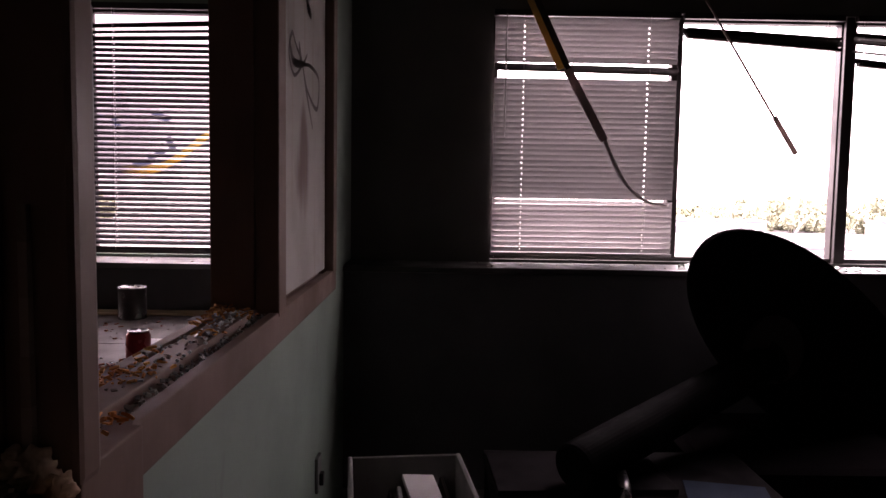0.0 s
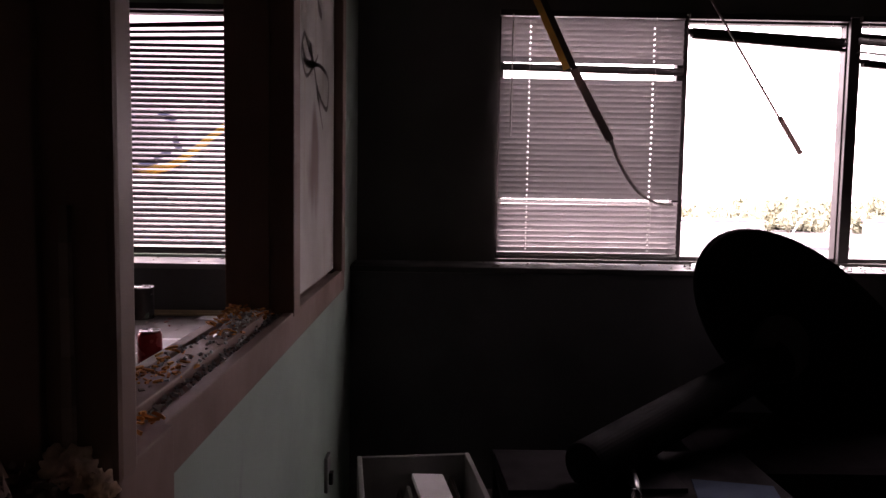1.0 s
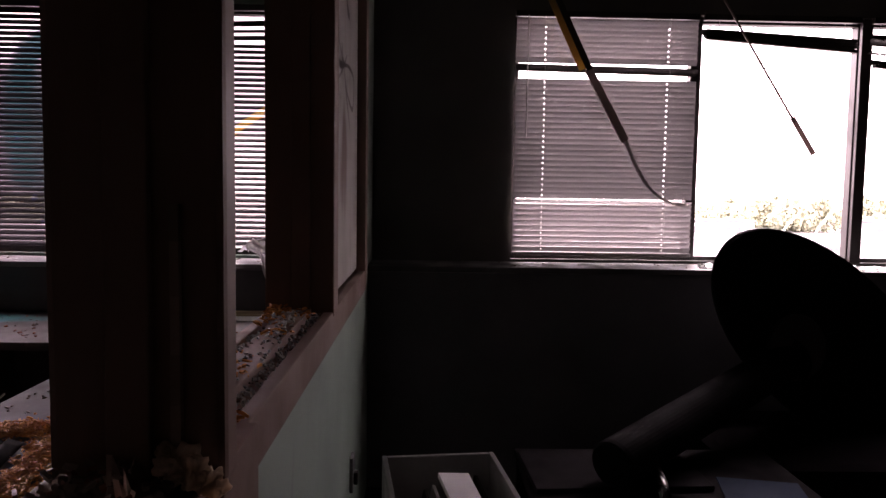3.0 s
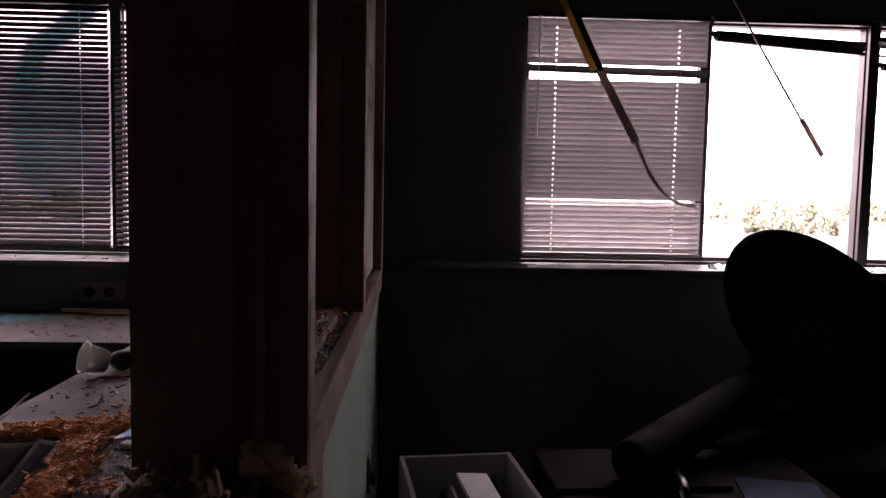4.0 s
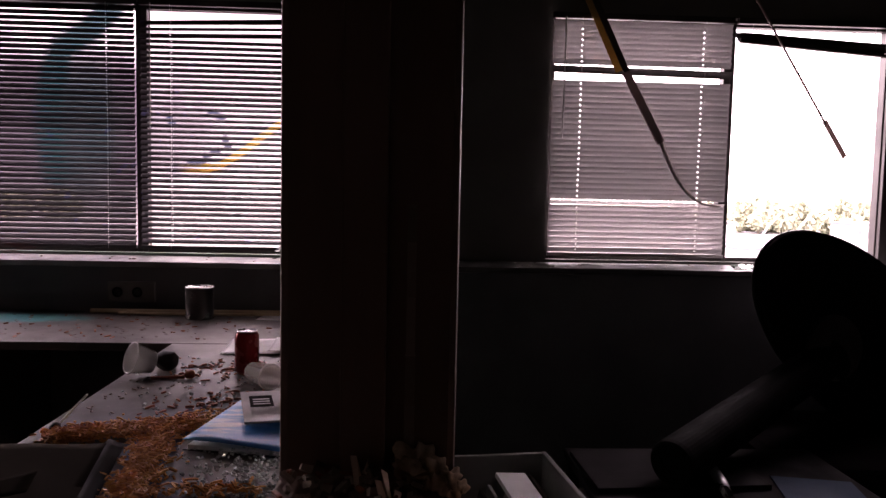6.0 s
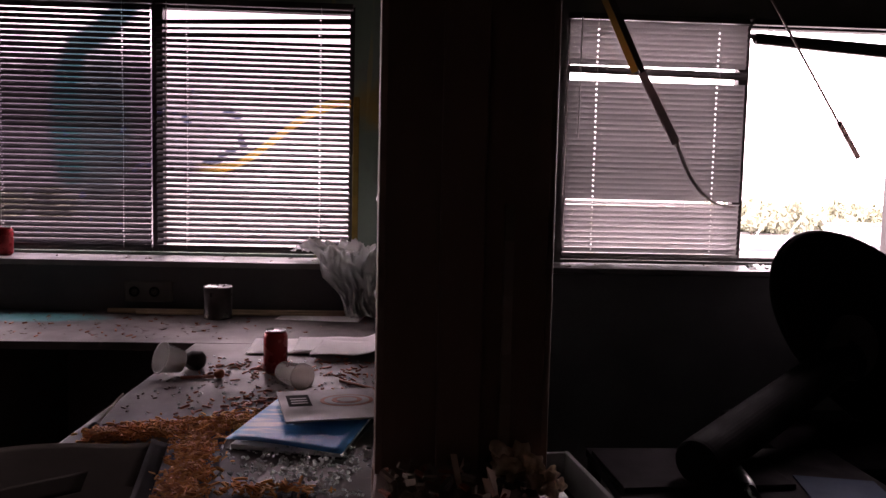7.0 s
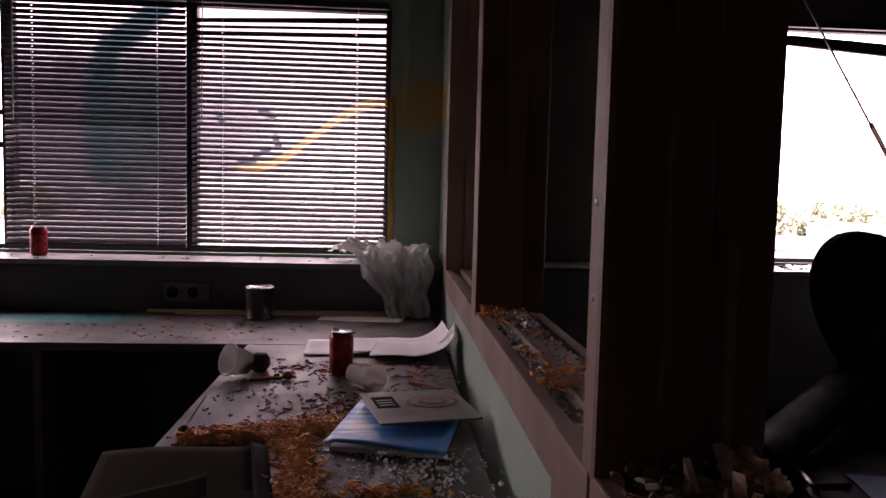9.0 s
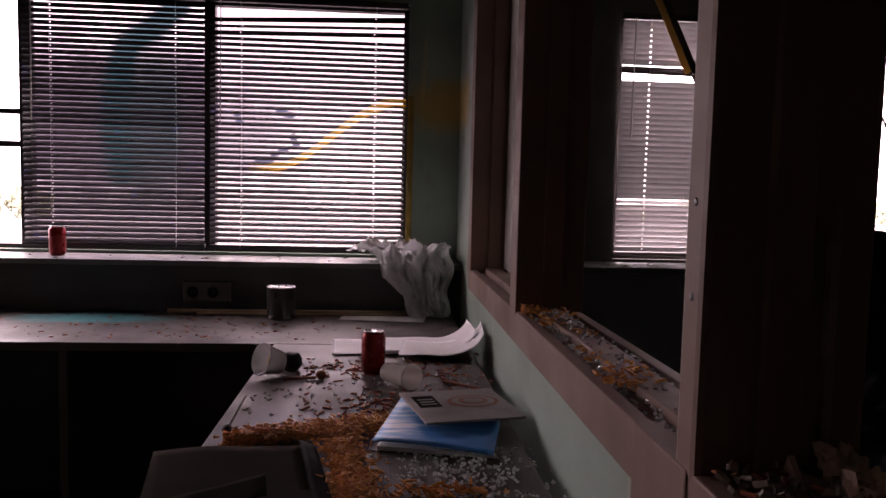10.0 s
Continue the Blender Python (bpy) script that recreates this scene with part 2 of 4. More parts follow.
def folder_cover():
    """Printed blue cover with pale sweeping streaks."""
    n = Nodes("glossy_blue_cover")
    p = n.position()
    v = n.math("ADD", n.math("MULTIPLY", p[0], 1.0), n.math("MULTIPLY", p[1], -0.55))
    v = n.math("ADD", v, n.math("MULTIPLY", n.noise(7.0, 5.0, (1.6, 0.7, 1)), 0.22))
    pale = n.step(v, -0.56, -0.72)
    streak = n.math("MULTIPLY", n.step(n.noise(22.0, 4.0, (0.35, 1.6, 1)), 0.45, 0.62), n.step(v, -0.52, -0.66))
    col = n.mix(pale, (0.02, 0.24, 0.62), (0.08, 0.38, 0.72))
    col = n.mix(n.math("MULTIPLY", streak, 0.85), col, (0.66, 0.78, 0.88))
    n.link(col, n.bsdf.inputs["Base Color"])
    n.bsdf.inputs["Roughness"].default_value = 0.38
    n.bump(n.noise(14.0, 3.0), 0.12, 0.004)
    return n.mat


def painted_pane():
    """A pane whitewashed on one side, with pinkish brush stains and runs."""
    n = Nodes("whitewashed_glass")
    p = n.position()
    col = n.mix(n.step(n.noise(4.0, 6.0), 0.4, 0.7), (0.78, 0.77, 0.73), (0.66, 0.65, 0.61))
    dy = n.math("DIVIDE", n.math("ADD", p[1], -1.04), 0.14)
    dz = n.math("DIVIDE", n.math("ADD", p[2], -1.34), 0.20)
    d = n.math("ADD", n.math("MULTIPLY", dy, dy), n.math("MULTIPLY", dz, dz))
    d = n.math("ADD", d, n.math("MULTIPLY", n.noise(11.0, 3.0, (1, 1, 0.3)), 1.4))
    col = n.mix(n.step(d, 0.8, 1.5, 0.75, 0.0), col, (0.33, 0.22, 0.20))
    run = n.step(n.noise(30.0, 1.0, (1, 1, 0.05)), 0.62, 0.68)
    col = n.mix(n.math("MULTIPLY", run, 0.3), col, (0.6, 0.5, 0.4))
    n.link(col, n.bsdf.inputs["Base Color"])
    n.bsdf.inputs["Roughness"].default_value = 0.25
    t = n.add("ShaderNodeBsdfTranslucent")
    n.link(col, t.inputs[0])
    m = n.add("ShaderNodeMixShader", Fac=0.25)
    n.link(n.bsdf.outputs[0], m.inputs[1])
    n.link(t.outputs[0], m.inputs[2])
    n.link(m.outputs[0], n.out.inputs[0])
    return n.mat


def varied(name, low, high, rough=0.6, spec=0.5):
    """Loose bits: each island its own shade."""
    n = Nodes(name)
    rnd = n.tree.nodes.new("ShaderNodeNewGeometry").outputs["Random Per Island"]
    col = n.mix(rnd, low, high)
    n.link(n.mix(n.math("MULTIPLY", n.noise(120.0), 0.3), col, tuple(c * 0.5 for c in low)), n.bsdf.inputs["Base Color"])
    n.bsdf.inputs["Roughness"].default_value = rough
    n.bsdf.inputs["Specular IOR Level"].default_value = spec
    return n.mat


def desk_top():
    """Mauve-brown laminate: satin gloss, scratched and dusty, a teal overspray at the back."""
    n = Nodes("desk_laminate")
    p = n.position()
    col = n.mix(n.step(n.noise(5.0, 6.0), 0.4, 0.7), (0.090, 0.075, 0.069), (0.060, 0.050, 0.046))
    col = n.mix(n.step(n.noise(40.0, 6.0), 0.6, 0.75), col, (0.13, 0.10, 0.092))
    dx = n.math("DIVIDE", n.math("ADD", p[0], 1.68), 0.34)
    dy = n.math("DIVIDE", n.math("ADD", p[1], -1.80), 0.13)
    d = n.math("ADD", n.math("MULTIPLY", dx, dx), n.math("MULTIPLY", dy, dy))
    d = n.math("ADD", d, n.math("MULTIPLY", n.noise(9.0, 5.0), 1.2))
    col = n.mix(n.step(d, 0.8, 1.6, 0.9, 0.0), col, (0.02, 0.22, 0.23))
    n.link(col, n.bsdf.inputs["Base Color"])
    n.link(n.step(n.noise(7.0, 6.0), 0.3, 0.75, 0.36, 0.6), n.bsdf.inputs["Roughness"])
    n.bsdf.inputs["Specular IOR Level"].default_value = 0.25
    n.bump(n.noise(220.0, 2.0), 0.08, 0.001)
    return n.mat


WALL = wall_paint()
FRAME = surface("brown_frame_paint", (0.23, 0.152, 0.12), 0.58, 0.7, 4.0, 70.0, 0.12, stretch=(1, 1, 0.1), spec=0.3)
# frame metal; also the shaded colour of bunched slats in the right room
DARKFRAME = surface("dark_window_aluminium", (0.06, 0.05, 0.05), 0.4, 0.6, 5.0, 80.0, 0.1, metal=0.4)
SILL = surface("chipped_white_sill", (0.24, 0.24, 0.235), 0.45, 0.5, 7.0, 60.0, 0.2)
DARKWALL = surface("dark_taupe_wall", (0.15, 0.145, 0.135), 0.65, 0.65, 2.2, 120.0, 0.2, spec=0.3)
# darker copy of the sill colour that tones down the right ledge
SILLDARK = surface("darkened_sill", (0.10, 0.098, 0.095), 0.55, 0.5, 7.0, 60.0, 0.2, spec=0.25)
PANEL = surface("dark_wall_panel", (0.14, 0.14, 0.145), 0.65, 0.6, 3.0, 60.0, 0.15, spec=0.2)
DESK = desk_top()
DESKSIDE = surface("desk_side_board", (0.12, 0.09, 0.09), 0.55, 0.6)
FLOOR = surface("dirty_floor", (0.08, 0.07, 0.065), 0.7, 0.5, 2.0, 30.0, 0.4)
STRIP = thin("dull_plastic_strip", (0.38, 0.30, 0.28), 0.32)
PALESLAT = thin("pale_slat", (0.62, 0.57, 0.55), 0.3)
DIMBLUE = surface("faded_blue_card", (0.035, 0.06, 0.10), 0.7, 0.7, spec=0.1)
OCHRE = surface("ochre_spray", (0.42, 0.27, 0.05), 0.6, 0.5, 14.0, 90.0, 0.1)
# walls out of view; colour sets how much light bounces onto the posts
REARWALL = surface("unseen_bounce_wall", (0.30, 0.25, 0.22), 0.7, 0.6, 2.0, 40.0, 0.2)
# ceiling out of view, dark so that less light bounces off it
CEIL = surface("unseen_dark_ceiling", (0.10, 0.095, 0.09), 0.9, 0.6, 2.0, 60.0, 0.3)
# left slats near black, right slats pale grey
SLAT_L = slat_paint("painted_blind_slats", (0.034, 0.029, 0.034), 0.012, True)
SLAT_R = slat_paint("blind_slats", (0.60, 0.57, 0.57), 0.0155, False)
CORD = surface("white_cord", (0.7, 0.68, 0.66), 0.8, 0.8)
PANE = painted_pane()
INK = surface("dark_brush_paint", (0.13, 0.10, 0.09), 0.5, 0.7)
GLASS = clear("window_glass", (1, 1, 1), 0.0)
GRIMY = sprayed_pane()
DUSTY = dusty_pane()
CRUMB = clear("safety_glass", (0.86, 0.92, 0.89), 0.06, 1.45)
CRUMB.node_tree.nodes["Principled BSDF"].inputs["Transmission Weight"].default_value = 0.38
CHIP = varied("orange_chips", (0.50, 0.17, 0.03), (0.82, 0.36, 0.07), 0.55)
REDCHIP = varied("red_brown_chips", (0.20, 0.045, 0.02), (0.45, 0.13, 0.05), 0.5)
GRIT = varied("grey_grit", (0.14, 0.10, 0.085), (0.36, 0.29, 0.26), 0.7)
CANRED = surface("red_can_lacquer", (0.30, 0.012, 0.015), 0.3, 0.6, 20.0, 120.0, 0.0, metal=0.35)
ALU = surface("can_aluminium", (0.6, 0.6, 0.6), 0.3, 0.7, 30.0, 90.0, 0.05, metal=1.0)
TIN = surface("dull_paint_tin", (0.10, 0.092, 0.09), 0.38, 0.5, 14.0, 70.0, 0.1, metal=0.8)
PAPER = thin("white_paper", (0.90, 0.88, 0.89), 0.08, 0.6)
CLOTH = thin("white_cloth", (0.94, 0.94, 0.94), 0.6, 0.7, 10.0)
CUPMAT = thin("cloudy_plastic", (0.50, 0.49, 0.47), 0.3, 0.15)
CUPMAT.node_tree.nodes["Principled BSDF"].inputs["Transmission Weight"].default_value = 0.85
CLEARCUP = thin("clear_plastic", (0.60, 0.56, 0.52), 0.25, 0.10)
CLEARCUP.node_tree.nodes["Principled BSDF"].inputs["Transmission Weight"].default_value = 0.8
BLUE = folder_cover()
SOCKETGREY = surface("dusty_socket_plastic", (0.16, 0.15, 0.14), 0.6, 0.7, 10.0, 80.0, 0.05, spec=0.2)
GREYCOVER = surface("grey_booklet_cover", (0.24, 0.215, 0.205), 0.5, 0.75, 10.0, 80.0, 0.05)
GREYPLASTIC = surface("grey_plastic_cover", (0.05, 0.043, 0.038), 0.7, 0.7, 6.0, 60.0, 0.1, spec=0.0)
BLACK = surface("black_table_paint", (0.012, 0.010, 0.011), 0.8, 0.6, 8.0, 300.0, 0.2, spec=0.0)
COLUMN = surface("black_column_paint", (0.010, 0.009, 0.010), 0.75, 0.6, 8.0, 120.0, 0.1, spec=0.03)
BLACKPLASTIC = surface("black_chair_plastic", (0.018, 0.016, 0.017), 0.45, 0.6, 8.0, 80.0, 0.05, spec=0.3)
STEEL = surface("dull_steel", (0.3, 0.3, 0.3), 0.35, 0.6, 10.0, 80.0, 0.05, metal=0.9)
WOOD = surface("bare_pale_wood", (0.58, 0.43, 0.27), 0.6, 0.6, 8.0, 60.0, 0.1, stretch=(0.1, 1, 1))
YELLOW = thin("yellowed_strip", (0.50, 0.34, 0.13), 0.55)
BOARD = surface("grey_white_box_board", (0.30, 0.29, 0.28), 0.5, 0.7, 6.0, 60.0, 0.1)
DUSTYDARK = surface("dark_table_laminate", (0.024, 0.021, 0.023), 0.7, 0.6, 6.0, 80.0, 0.05, spec=0.02)
FOAM = varied("pale_broken_edge", (0.20, 0.16, 0.13), (0.42, 0.35, 0.29), 0.9, 0.1)
FOAMLUMP = thin("torn_filler", (0.85, 0.71, 0.58), 0.45, 0.9, 60.0)
SHARD = thin("pale_board_shard", (0.78, 0.63, 0.54), 0.5, 0.8, 30.0)
# autumn leaf colours paled and greyed to carry the far haze
LEAF = varied("hazed_autumn_leaves", (0.28, 0.31, 0.22), (0.39, 0.385, 0.28), 0.8, 0.2)
BARK = surface("bark", (0.10, 0.08, 0.06), 0.9, 0.6)
LAND = surface("yard_ground", (0.11, 0.11, 0.105), 0.9, 0.7, 0.05, 1.0, 0.0)
WHITEWALL = surface("white_render", (0.45, 0.45, 0.45), 0.8, 0.8, 0.5, 8.0, 0.0)
ROOF = surface("grey_roofing", (0.12, 0.12, 0.13), 0.8, 0.7, 0.4, 6.0, 0.0)
WHITEPOLE = surface("white_pole_paint", (0.75, 0.75, 0.74), 0.5, 0.8)

# ---- the shell of the two rooms ----
X0, X1, Y0, WY, LY, TOP = -6.1, 4.6, -6.5, 2.25, 2.0, 2.75
WT = 2.42
WIN_L = (-5.90, -0.49)
# the right row stops just out of view, which cuts that room's light
WIN_R = (0.452, 2.42)
ZB, ZT = 0.965, 2.06

solo("floor", box(X0 - 0.2, X1 + 0.2, Y0 - 0.2, WT, -0.15, 0), FLOOR, (0, 0, 0), "dirty dark grey office floor", "floor", kind="structure")
solo("ceiling", box(X0 - 0.2, X1 + 0.2, Y0 - 0.2, WT, TOP, TOP + 0.15), CEIL, (0, 0, TOP), "unseen ceiling, kept dark to cut bounce light", "ceiling", kind="structure")
solo("wall_west", box(X0 - 0.2, X0, Y0, WT, 0, TOP), REARWALL, (X0, 0, 0), "unseen side wall, toned for bounce light", "wall", kind="structure")
solo("wall_east", box(X1, X1 + 0.2, Y0, WT, 0, TOP), REARWALL, (X1, 0, 0), "unseen side wall, toned for bounce light", "wall", kind="structure")
solo("wall_south", box(X0 - 0.2, X1 + 0.2, Y0 - 0.2, Y0, 0, TOP), REARWALL, (0, Y0, 0), "unseen rear wall, toned for bounce light", "wall", kind="structure")
north = bmesh.new()
PX = -0.215
for a, b in ((X0, WIN_L[0]), (WIN_L[1], PX)):
    box(a, b, WY, WT, ZB, TOP, bm=north)
box(*WIN_L, WY, WT, ZT, TOP, bm=north)
box(X0, PX, WY, WT, 0.925, ZB, bm=north)
solo("wall_north_west", north, WALL, (-3, WY, 0), "sage green window wall with a deep ledge", "wall", kind="structure")
# the right stretch has a darker, greyer colour than the sage left one
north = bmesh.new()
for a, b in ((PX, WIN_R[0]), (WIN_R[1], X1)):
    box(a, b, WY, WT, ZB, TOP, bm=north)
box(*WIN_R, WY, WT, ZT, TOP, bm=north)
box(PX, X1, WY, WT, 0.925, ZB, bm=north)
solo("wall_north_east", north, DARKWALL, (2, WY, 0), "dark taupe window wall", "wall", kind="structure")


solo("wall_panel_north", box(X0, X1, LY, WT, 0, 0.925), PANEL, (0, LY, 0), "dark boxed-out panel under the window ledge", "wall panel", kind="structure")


def ledge(name, a, b, material, label):
    bm = box(a, b, LY - 0.022, WY - 0.002, 0.929, 0.952, 0.004)
    solo(name, bm, material, ((a + b) / 2, LY, 0.93), label, "window ledge", kind="structure")


ledge("window_sill_west", X0, -0.268, SILL, "chipped pale window ledge, dusty along the front")
ledge("window_sill_east", -0.17, X1, SILLDARK, "darkened window ledge strewn with broken glass")

# ---- the partition with its glazed openings ----
FR, FL = -0.142, -0.287
PR, PL = -0.170, -0.262
SZ = 0.988
pw = bmesh.new()
box(PL, PR, Y0, 1.53, 0, 0.915, bm=pw)
box(PL, PR, 1.53, LY, 0, TOP, bm=pw)
box(PL, PR, LY - 0.001, WY, 0.955, TOP, bm=pw)
box(PL, PR, Y0, 1.53, 2.24, TOP, bm=pw)
box(PL, PR, Y0, -2.4, 0.915, 2.24, bm=pw)
solo("wall_partition", pw, WALL, (-0.215, 0, 0), "sage green partition between the two rooms", "wall", kind="structure")

frame_thing = thing("partition_window_frame", (-0.215, 0, 0.915), "scuffed brown painted frame of the broken partition windows", "window frame", kind="structure")
part("rail", box(FL, FR, -2.4, 1.53, 0.913, SZ - 0.012, 0.003), FRAME, frame_thing)
part("glazing_bead", box(-0.240, -0.188, -2.33, 1.45, SZ - 0.014, SZ + 0.008, 0.003), FRAME, frame_thing)
part("lip", box(FR - 0.020, FR + 0.003, -2.4, 1.532, 0.916, SZ, 0.003), FRAME, frame_thing)
part("lip", box(FL - 0.003, FL + 0.020, -2.4, 1.532, 0.916, SZ, 0.003), FRAME, frame_thing)
part("head", box(FL, FR, -2.4, 1.53, 2.17, 2.245, 0.003), FRAME, frame_thing)


def post(y0, y1, shift=(0.0, 0.0), bevel=0.004):
    bm = box(FL - 0.005 + shift[0], FR + 0.005 + shift[1], y0, y1, SZ - 0.01, 2.172, bevel)
    p = part("post", bm, FRAME, frame_thing)
    for a, b in ((y0 - 0.012, y0 + 0.001), (y1 - 0.001, y1 + 0.012)):
        part("stop", box(-0.232, -0.19, a, b, SZ, 2.17, 0.002), FRAME, p)
    return p


near_post = post(-0.387, -0.340, (0.001, 0.015), 0.008)
part("casing", box(FR - 0.03, FR + 0.014, -0.374, -0.222, 0.0, SZ + 0.001, 0.003), FRAME, frame_thing)
part("casing", box(FL - 0.006, FL + 0.03, -0.374, -0.222, 0.0, SZ + 0.001, 0.003), FRAME, frame_thing)
post(0.578, 0.655)
post(1.455, 1.531)
post(-2.40, -2.33)
# screw heads in the near post
for z in (1.158, 1.250, 1.62):
    m = Matrix.Translation((FL - 0.004, -0.364, z)) @ pose(0, 0, 0, 0, -90, 0)
    part("screw", lathe([(0.0042, 0), (0.0042, 0.0008), (0.0025, 0.0016), (0, 0.0017)], 12, m), STEEL, near_post, "dull screw head")
# torn sealant down the face of the near post
sl = bmesh.new()
zz = SZ
while zz < 1.24:
    w = 0.004 + 0.006 * rng.random() * (1.6 - zz)
    h = 0.03 + 0.05 * rng.random()
    box(-0.170 - 0.3 * w, -0.164 + 0.3 * w, -0.394 - 0.4 * w, -0.3855, zz, zz + h, bm=sl)
    zz += h
part("sealant_strip", sl, FOAM, near_post, "torn strip of pale sealant")

pane = solo("painted_partition_pane", box(-0.176, -0.168, 0.656, 1.454, SZ + 0.008, 2.169), PANE, (-0.215, 1.05, SZ),
            "whitewashed glass pane with a dark brushed bow and runs", "window pane", kind="structure")


def stroke(pts, r):
    """A flat painted brush stroke on the pane, given by (y, z) points."""
    n = 14
    line = []
    for i in range(len(pts) - 1):
        p0, p1, p2, p3 = (Vector(pts[max(0, min(len(pts) - 1, k))]) for k in (i - 1, i, i + 1, i + 2))
        for k in range(n):
            t = k / n
            line.append(0.5 * (2 * p1 + (p2 - p0) * t + (2 * p0 - 5 * p1 + 4 * p2 - p3) * t * t + (3 * p1 - p0 - 3 * p2 + p3) * t ** 3))
    bm = bmesh.new()
    last = None
    for i, p in enumerate(line):
        d = (line[min(i + 1, len(line) - 1)] - line[max(i - 1, 0)])
        d = Vector((-d.y, d.x)).normalized() if d.length else Vector((0, 1))
        w = r * (0.55 + 0.45 * math.sin(math.pi * i / len(line)))
        pair = [bm.verts.new((-0.1672, *(p + d * w))), bm.verts.new((-0.1672, *(p - d * w)))]
        if last:
            bm.faces.new((last[0], last[1], pair[1], pair[0]))
        last = pair
    bmesh.ops.solidify(bm, geom=bm.faces[:], thickness=-0.0006)
    return bm


for pts, r in (([(1.032, 1.611), (0.93, 1.650), (0.88, 1.668), (0.84, 1.61), (0.91, 1.565), (1.032, 1.611)], 0.007),
               ([(0.85, 1.64), (0.90, 1.60), (1.04, 1.612)], 0.012),
               ([(1.032, 1.611), (1.16, 1.628), (1.31, 1.612), (1.30, 1.53), (1.24, 1.515), (1.11, 1.55), (1.032, 1.611)], 0.008),
               ([(1.032, 1.611), (1.10, 1.537), (1.205, 1.444)], 0.010),
               ([(1.00, 1.60), (0.98, 1.66), (1.032, 1.615), (1.11, 1.655)], 0.007),
               ([(1.09, 1.83), (1.12, 1.79), (1.18, 1.775)], 0.016)):
    part("brush_stroke", stroke(pts, r), INK, pane, "dark brushed paint line")

# ---- windows ----


def window(name, a, b, label):
    w = thing(name, ((a + b) / 2, WY + 0.06, ZB), label, "window", kind="structure")
    f = 0.024
    y0, y1 = WY + 0.035, WY + 0.085
    part("window_frame", box(a, a + f, y0, y1, ZB, ZT, 0.003), DARKFRAME, w)
    part("window_frame", box(b - f, b, y0, y1, ZB, ZT, 0.003), DARKFRAME, w)
    part("window_frame", box(a + f, b - f, y0, y1, ZB, ZB + 0.02, 0.003), DARKFRAME, w)
    part("window_frame", box(a + f, b - f, y0, y1, ZT - 0.03, ZT, 0.003), DARKFRAME, w)
    return w


def glaze(w, a, b, z0=ZB + 0.02, z1=ZT - 0.03, material=GLASS):
    g = part("pane", box(a + 0.024, b - 0.024, WY + 0.056, WY + 0.060, z0, z1), material, w, "dusty glass")
    g.visible_shadow = False


wl1 = window("window_1", -1.352, -0.49, "dark metal window behind a painted blind")
glaze(wl1, -1.352, -0.49, material=DUSTY)
wl2 = window("window_2", -2.125, -1.352, "dark metal window behind a teal-sprayed blind")
glaze(wl2, -2.125, -1.352, material=GRIMY)
part("painted_edge", box(-0.492, -0.466, WY - 0.007, WY - 0.001, ZB, 1.665, 0.002), OCHRE, wl1, "window edge sprayed ochre yellow")
wl3 = window("window_3", -2.90, -2.125, "dark metal window with bare glazing bars")
part("glazing_bar", box(-2.876, -2.149, WY + 0.04, WY + 0.08, 1.40, 1.425, 0.002), DARKFRAME, wl3)
part("glazing_bar", box(-2.876, -2.149, WY + 0.04, WY + 0.08, 1.54, 1.562, 0.002), DARKFRAME, wl3)
# four unseen windows added to the row to light the left room
window("unseen_window_7", -3.65, -2.90, "dark metal window with its glass knocked out")
window("unseen_window_8", -4.40, -3.65, "dark metal window with its glass knocked out")
window("unseen_window_9", -5.15, -4.40, "dark metal window with its glass knocked out")
window("unseen_window_10", -5.90, -5.15, "dark metal window with its glass knocked out")
wr1 = window("window_4", 0.452, 1.276, "dark metal window behind a closed, broken blind")
glaze(wr1, 0.452, 1.276)
wr2 = window("window_5", 1.276, 2.03, "dark metal window with its glass knocked out")
wr3 = window("window_6", 2.03, 2.42, "dark metal window with its glass knocked out")
part("mullion_cover", box(2.012, 2.062, WY + 0.01, WY + 0.034, ZB, ZT, 0.003), DARKFRAME, wr2)


# ---- blinds ----
def slat_mesh(width, depth, name, material, crown=0.002):
    """A thin crowned slat with two slots for the lift cords."""
    bm = bmesh.new()
    n = 5
    xs = [-width / 2]
    for k in (0.16, 0.84):
        xs += [(k - 0.5) * width - 0.0028, (k - 0.5) * width + 0.0028]
    xs.append(width / 2)
    rows = []
    for i in range(n + 1):
        t = i / n - 0.5
        rows.append([bm.verts.new((x, t * depth, crown * (1 - 4 * t * t))) for x in xs])
    for i in range(n):
        for j in range(5):
            if j in (1, 3) and i == 2:
                continue
            p, q = rows[i], rows[i + 1]
            bm.faces.new((p[j], p[j + 1], q[j + 1], q[j]))
    return mesh_of(name, bm, material, True)


